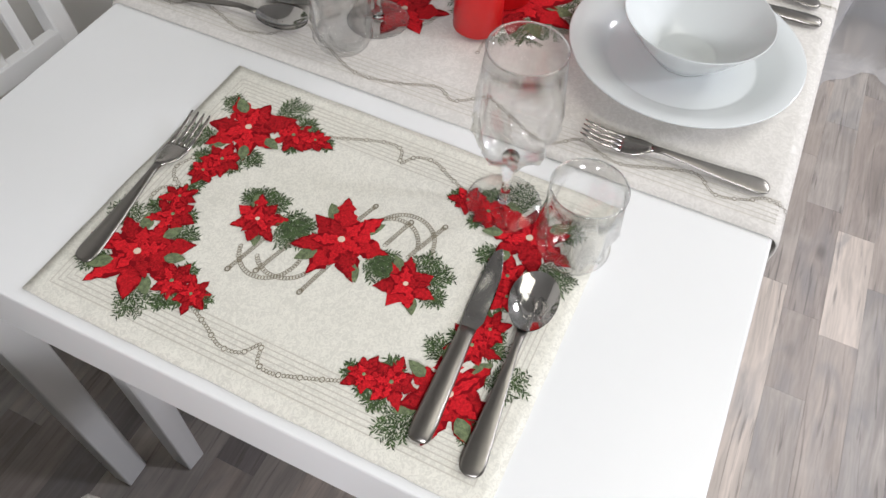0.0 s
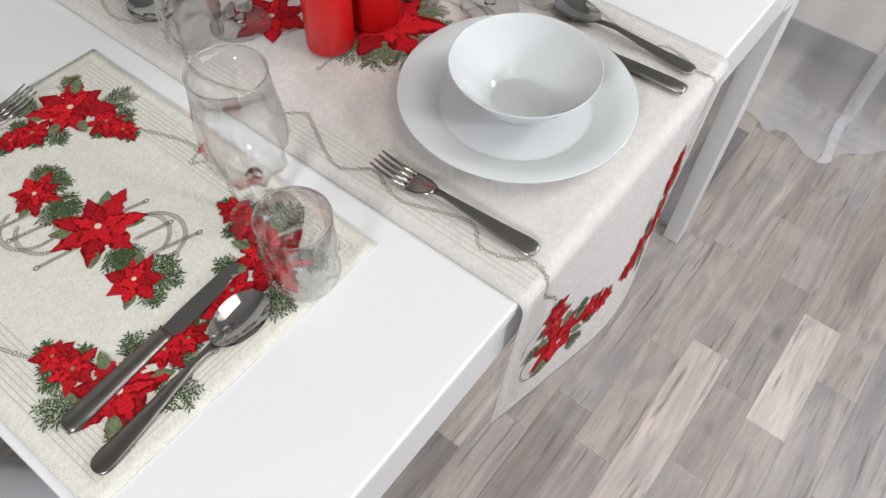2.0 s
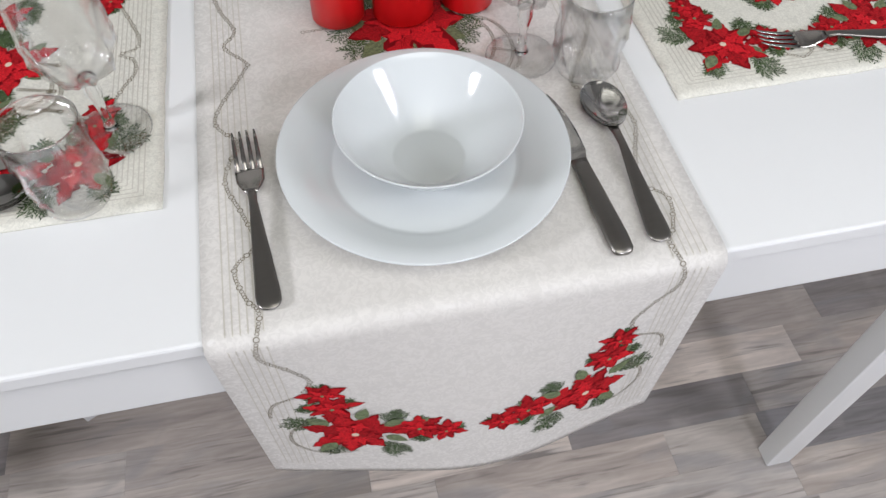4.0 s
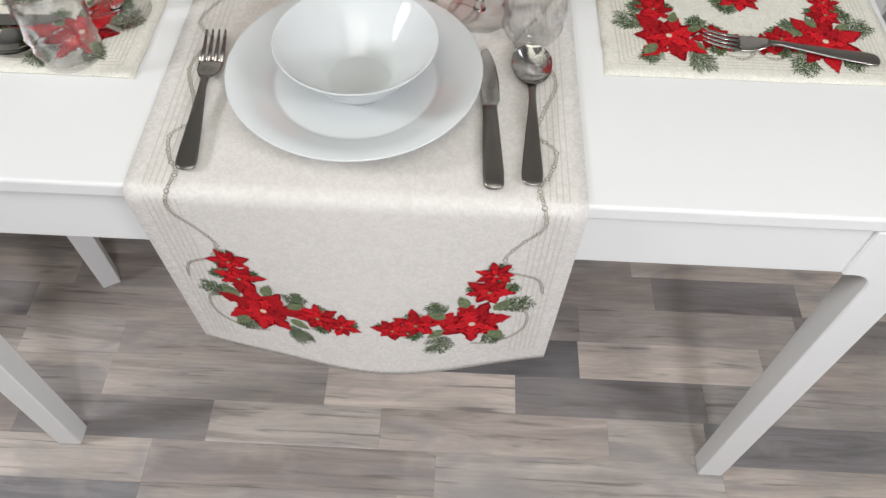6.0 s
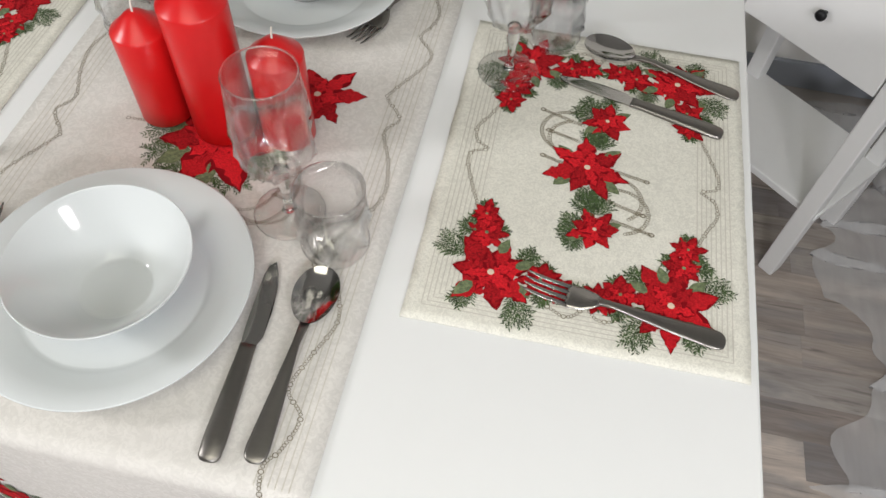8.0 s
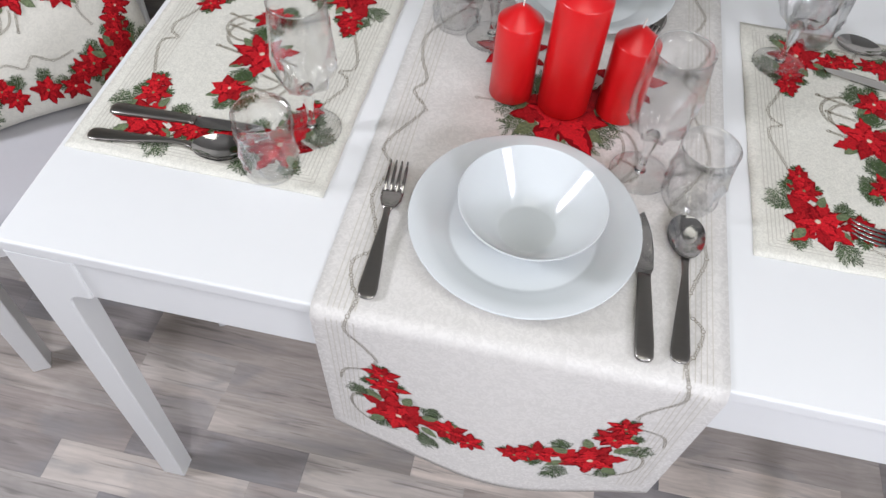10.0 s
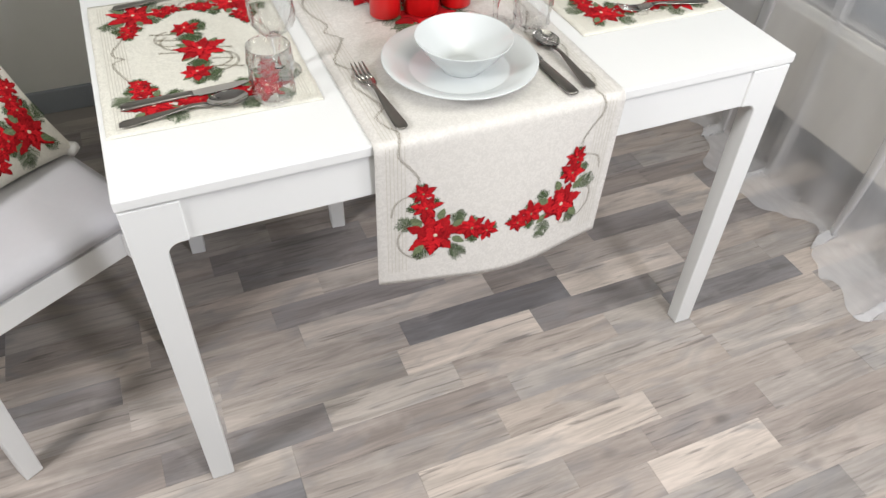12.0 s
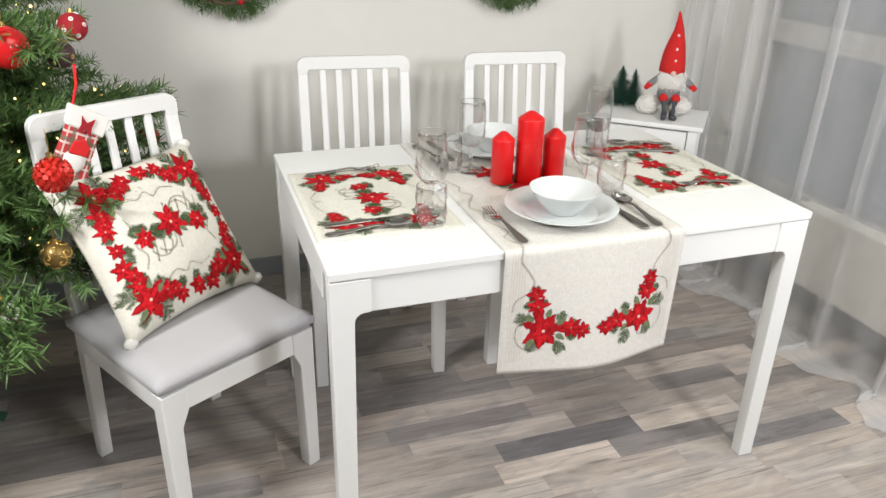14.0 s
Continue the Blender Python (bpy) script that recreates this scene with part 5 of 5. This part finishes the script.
def build_wicker_ball(at):
    b = thing("wicker_ball", "white wicker ball beside the felt doll on the cabinet", "ornament", "wicker balls", at=at)
    rng = random.Random(6)
    bm = bmesh.new()
    bmesh.ops.create_icosphere(bm, subdivisions=2, radius=0.033)
    part("core", bm, YARN, b, smooth=True)
    for _ in range(16):
        n = Vector((rng.gauss(0, 1), rng.gauss(0, 1), rng.gauss(0, 1))).normalized()
        u = n.orthogonal().normalized()
        w = n.cross(u)
        bm = bmesh.new()
        tube([(u * math.cos(q) + w * math.sin(q)) * 0.0345 for q in [i * math.pi / 8 for i in range(17)]], 0.0022, 4, bm)
        part("cane", bm, YARN, b)


build_wicker_ball(pose(0.858, 0.700, 0.7375) @ Matrix.Diagonal((1.5, 1.2, 1.02, 1)))
build_wicker_ball(pose(0.952, 0.648, 0.7375) @ Matrix.Diagonal((1.5, 1.2, 1.02, 1)))


def build_brush_tree(at, h, label):
    t = thing("bottle_brush_tree", label, "ornament", "mini trees", at=at)
    part("base", lathe([(0, 0), (0.014, 0), (0.015, 0.002), (0.015, 0.011), (0.013, 0.013), (0, 0.013)], 18), BARK, t)
    rng = random.Random(int(h * 1000))
    bm = bmesh.new()
    tube([(0, 0, 0.012), (0, 0, h)], 0.0012, 5, bm)
    for i in range(2200):
        k = rng.random() ** 1.2
        z = 0.018 + (h - 0.02) * k
        r = 0.070 * (1 - k) ** 0.85 * (0.75 + 0.35 * ((1 - k) * 4 % 1)) * rng.uniform(0.75, 1.1) + 0.003
        a = rng.uniform(0, 6.283)
        d = Vector((math.cos(a), math.sin(a), -0.25))
        s = Vector((-math.sin(a), math.cos(a), 0)) * 0.0012
        p = Vector((0, 0, z))
        bm.faces.new([bm.verts.new(q) for q in (p - s, p + s, p + d * r)])
    part("bristle_cone", bm, NEEDLE_DARK, t)


build_brush_tree(pose(0.846, 0.886, 0.7005) @ Matrix.Diagonal((1.35, 1.35, 1, 1)), 0.148, "dark green bottle-brush mini tree on the cabinet")
build_brush_tree(pose(0.886, 0.856, 0.7005) @ Matrix.Diagonal((1.0, 1.0, 1, 1)), 0.140, "short dark green bottle-brush mini tree on the cabinet")

# ---- window and voile ----


def build_window():
    w = thing("window_1", "wide white framed window behind voile, dull grey outside", "window", kind="structure")
    x0, x1 = X1 + 0.05, X1 + 0.11
    fr = lambda y0, z0, y1, z1, dx=0.0: part("window_frame", box((x0 - dx, y0, z0), (x1, y1, z1), 0.004), FRAME, w)
    fr(WY0, SILL, WY1, SILL + 0.055)
    fr(WY0, HEAD - 0.06, WY1, HEAD)
    fr(WY0, SILL + 0.055, WY0 + 0.06, HEAD - 0.06)
    fr(WY1 - 0.06, SILL + 0.055, WY1, HEAD - 0.06)
    mull = (-1.05,)
    for y in mull:
        fr(y - 0.035, SILL + 0.055, y + 0.035, HEAD - 0.06, 0.012)
    edges = [WY0 + 0.06, *sorted(v for y in mull for v in (y - 0.035, y + 0.035)), WY1 - 0.06]
    for a, b in zip(edges[::2], edges[1::2]):
        fr(a, 0.943, b, 1.032, 0.006)
        part("pane", box((x0 + 0.025, a, SILL + 0.055), (x0 + 0.029, b, 0.943)), PANE, w)
        part("pane", box((x0 + 0.025, a, 1.032), (x0 + 0.029, b, HEAD - 0.06)), PANE, w)
    part("window_sill", box((X1 - 0.02, WY0 - 0.02, SILL - 0.024), (X1 + 0.05, WY1 + 0.02, SILL - 0.001), 0.004), PAINT, w)


build_window()


def build_radiator():
    r = thing("radiator", "low cream flat panel radiator under the window", "radiator")
    y0, y1, xf, xb, z0, z1 = -1.70, 0.335, 1.326, 1.392, 0.115, 0.425
    part("front_panel", box((xf, y0, z0), (xf + 0.016, y1, z1), 0.006, 3), ENAMEL, r)
    part("rear_panel", box((xb - 0.016, y0, z0), (xb, y1, z1), 0.006, 3), ENAMEL, r)
    for y in (y0, y1 - 0.012):
        part("side_cover", box((xf + 0.017, y, z0 + 0.02), (xb - 0.017, y + 0.012, z1 - 0.004), 0.003), ENAMEL, r)
    part("top_cover", box((xf + 0.017, y0 + 0.013, z1 - 0.010), (xb - 0.017, y1 - 0.013, z1 - 0.003), 0.002), ENAMEL, r)
    for y in (-1.5, 0.15):
        part("bracket", box((xb - 0.002, y, z0 + 0.06), (X1 + 0.002, y + 0.03, z1 - 0.06), 0.002), ENAMEL, r)
    part("valve_pipe", tube([(1.36, y1 - 0.004, z1 - 0.03), (1.36, y1 + 0.045, z1 - 0.03), (1.36, y1 + 0.052, z1 - 0.05), (1.36, y1 + 0.052, 0.0)], 0.008, 10), PAINT, r)
    valve = part("valve_head", tube([(1.345, y1 + 0.052, z1 - 0.03), (1.30, y1 + 0.052, z1 - 0.028)], 0.018, 16), PAINT, r)
    part("valve_collar", tube([(1.358, y1 + 0.052, z1 - 0.03), (1.345, y1 + 0.052, z1 - 0.03)], 0.012, 12), STEEL_MATT, valve)


build_radiator()


def build_curtain(y0, y1, seed, x_top, pleats, label):
    """Voile that hangs nearly flat between narrow three-layer pleats and pools on the floor."""
    c = thing("sheer_curtain", label, "curtain", "voile curtains")
    rng = random.Random(seed)
    ph = [rng.uniform(0, 6.28) for _ in range(6)]
    line = []
    y = y0
    for p, f in sorted(pleats):
        k = max(3, int((p - f - y) / 0.012))
        line += [(y + (p - f - y) * i / k, 0.0) for i in range(k)]
        line += [(p - f + 2 * f * i / 5, -0.003 * i / 5 - 0.004 * math.sin(i * math.pi / 5)) for i in range(5)]
        line += [(p + f - 2 * f * i / 5, -0.003 - 0.006 * i / 5) for i in range(5)]
        line += [(p - f + 2 * f * i / 5, -0.009 + 0.009 * i / 5 - 0.004 * math.sin(i * math.pi / 5)) for i in range(5)]
        y = p + f
    k = max(3, int((y1 - y) / 0.012))
    line += [(y + (y1 - y) * i / k, 0.0) for i in range(k + 1)]
    n = len(line) - 1
    def at(a, b):
        y, dx = line[round(a * n)]
        wave = math.sin(y * 11 + ph[0]) + 0.5 * math.sin(y * 27 + ph[1])
        bulge = 0.03 + 0.145 * abs(math.sin(math.pi * (y + 0.21) / 0.51)) ** 1.2 + 0.02 * math.sin(y * 31 + ph[2]) + 0.012 * math.sin(y * 57 + ph[3])
        d = b * (2.35 + max(0.01, bulge))
        if d < 2.345:
            z = 2.35 - d
            low = max(0, (0.5 - z) / 0.5)
            sway = 0.014 * low * math.sin(y * 9 + z * 5 + ph[4]) + 0.006 * math.sin(z * 3.1 + y * 6)
            return Vector((x_top + dx * (1 + low) + 0.009 * wave + 0.010 * low * math.sin(y * 40 + ph[5]) - 0.02 * low ** 2, y + sway, z))
        k = d - 2.345
        ripple = 0.016 * abs(math.sin(k * 30 + wave * 2 + ph[5])) * math.exp(-k * 7) + 0.003
        return Vector((x_top + dx + 0.009 * wave - 0.02 - k, y + 0.006 * math.sin(9 * y) + 0.025 * math.sin(k * 16 + y * 30) * k * 4, 0.002 + ripple))
    part("voile", sheet(n, 90, at), SHEER, c, smooth=True)
    part("rod", tube([(x_top, y0 - 0.02, 2.36), (x_top, y1 + 0.02, 2.36)], 0.012, 10), PAINT, c)


build_curtain(-0.010, 1.08, 1, 1.235, ((0.252, 0.027), (0.012, 0.010), (0.56, 0.012), (0.66, 0.018), (0.83, 0.045), (0.93, 0.018), (1.01, 0.030)), "white sheer voile curtain pooling on the floor by the cabinet")
build_curtain(-1.00, 0.020, 2, 1.205, ((-0.288, 0.018), (-0.56, 0.018), (-0.80, 0.015)), "white sheer voile curtain pooling on the floor by the window")
build_curtain(-2.00, -0.975, 3, 1.205, ((-1.25, 0.018), (-1.52, 0.015), (-1.77, 0.02)), "white sheer voile curtain pooling on the floor by the window")

# ---- black tripod foot on the floor ----
stand = thing("light_stand", "black light stand foot resting on the floor", "light stand")
part("foot_tube", tube([(0.945, -0.835, 0.010), (1.05, -0.90, 0.012), (1.22, -1.02, 0.06)], 0.009, 8), DARK_METAL, stand)
part("foot_cap", tube([(0.938, -0.831, 0.010), (0.962, -0.846, 0.010)], 0.0115, 8), BLACK_RUBBER, stand)
part("column", tube([(1.23, -1.03, 0.0), (1.23, -1.03, 1.6)], 0.012, 8), DARK_METAL, stand)

# ---- floor pieces ----


def build_planks():
    """Pieces of wood-look flooring in rows of 0.08 along x, each of its own length, with fine joints."""
    rng = random.Random(27)
    lengths = (0.30, 0.36, 0.42, 0.45, 0.50, 0.56)
    shared = {}
    for n in lengths:
        bm = box((0.0001, 0.0001, -0.007), (n - 0.0001, 0.0799, 0), 0.0002, 1)
        me = bpy.data.meshes.new("plank")
        bm.to_mesh(me)
        bm.free()
        me.materials.append(PLANK)
        shared[n] = me
    # pieces that stand out by their tone: row, start, end, tone
    known = ((0, -0.095, 0.355, 0.06), (0, -0.545, -0.095, 0.45), (-2, -0.335, -0.02, 0.80), (-2, -0.02, 0.40, 0.42), (-3, -0.82, -0.43, 0.82), (-3, 0.085, 0.600, 0.72), (-4, -0.70, -0.43, 0.12), (-4, -0.43, 0.02, 0.45), (-5, -0.667, -0.43, 0.92), (-5, -0.20, 0.36, 0.93), (-7, 0.265, 0.565, 0.99), (-6, 0.30, 0.62, 0.30), (-4, 0.30, 0.62, 0.62), (1, 0.36, 0.80, 0.45), (-2, 0.58, 0.99, 0.16))
    def lay_plank(x, y, n, tone):
        key = round(n, 3)
        if key not in shared:
            bm = box((0.0001, 0.0001, -0.007), (n - 0.0001, 0.0799, 0), 0.0002, 1)
            shared[key] = bpy.data.meshes.new("plank")
            bm.to_mesh(shared[key])
            bm.free()
            shared[key].materials.append(PLANK)
        o = new("plank", shared[key])
        o.parent, o.location, o.color = FLOOR, (x, y - 0.08, 0), (tone, tone, tone, 1)
    for row in range(-26, 17):
        y = -0.14 + row * 0.08
        if y > Y1 - 0.015:
            break
        fixed = sorted(k[1:] for k in known if k[0] == row)
        x = -2.0
        end = X1 - 0.015
        while x < end - 0.02:
            ahead = [k for k in fixed if k[1] > x + 0.01]
            if ahead and abs(ahead[0][0] - x) < 0.01:
                a, b, tone = ahead[0]
                lay_plank(x, y, b - x, tone)
                x = b
                continue
            n = rng.choice(lengths)
            if ahead and x + n > ahead[0][0] - 0.12:
                n = ahead[0][0] - x
            if x + n > end - 0.1:
                n = end - x
            lay_plank(x, y, round(n, 3), min(1, max(0.2, rng.gauss(0.50, 0.27))))
            x += round(n, 3)

    # the rest of the room's floor, out of sight behind the camera and past the tree
    bm = bmesh.new()
    for row in range(-54, 17):
        y = -0.14 + row * 0.08
        if y > Y1 - 0.015 or y - 0.08 < Y0:
            continue
        x, stop = X0, (-2.0 if row >= -26 else X1 - 0.015)
        while x < stop - 0.02:
            n = rng.choice(lengths)
            if x + n > stop - 0.1:
                n = stop - x
            lo, hi = (x + 0.0002, y - 0.0798, -0.0058), (x + n - 0.0002, y - 0.0002, 0)
            box(lo, hi, bm=bm)
            x += n
    tagged(part("plank_field", bm, PLANK_JOINED, FLOOR), kind="stuff")


build_planks()
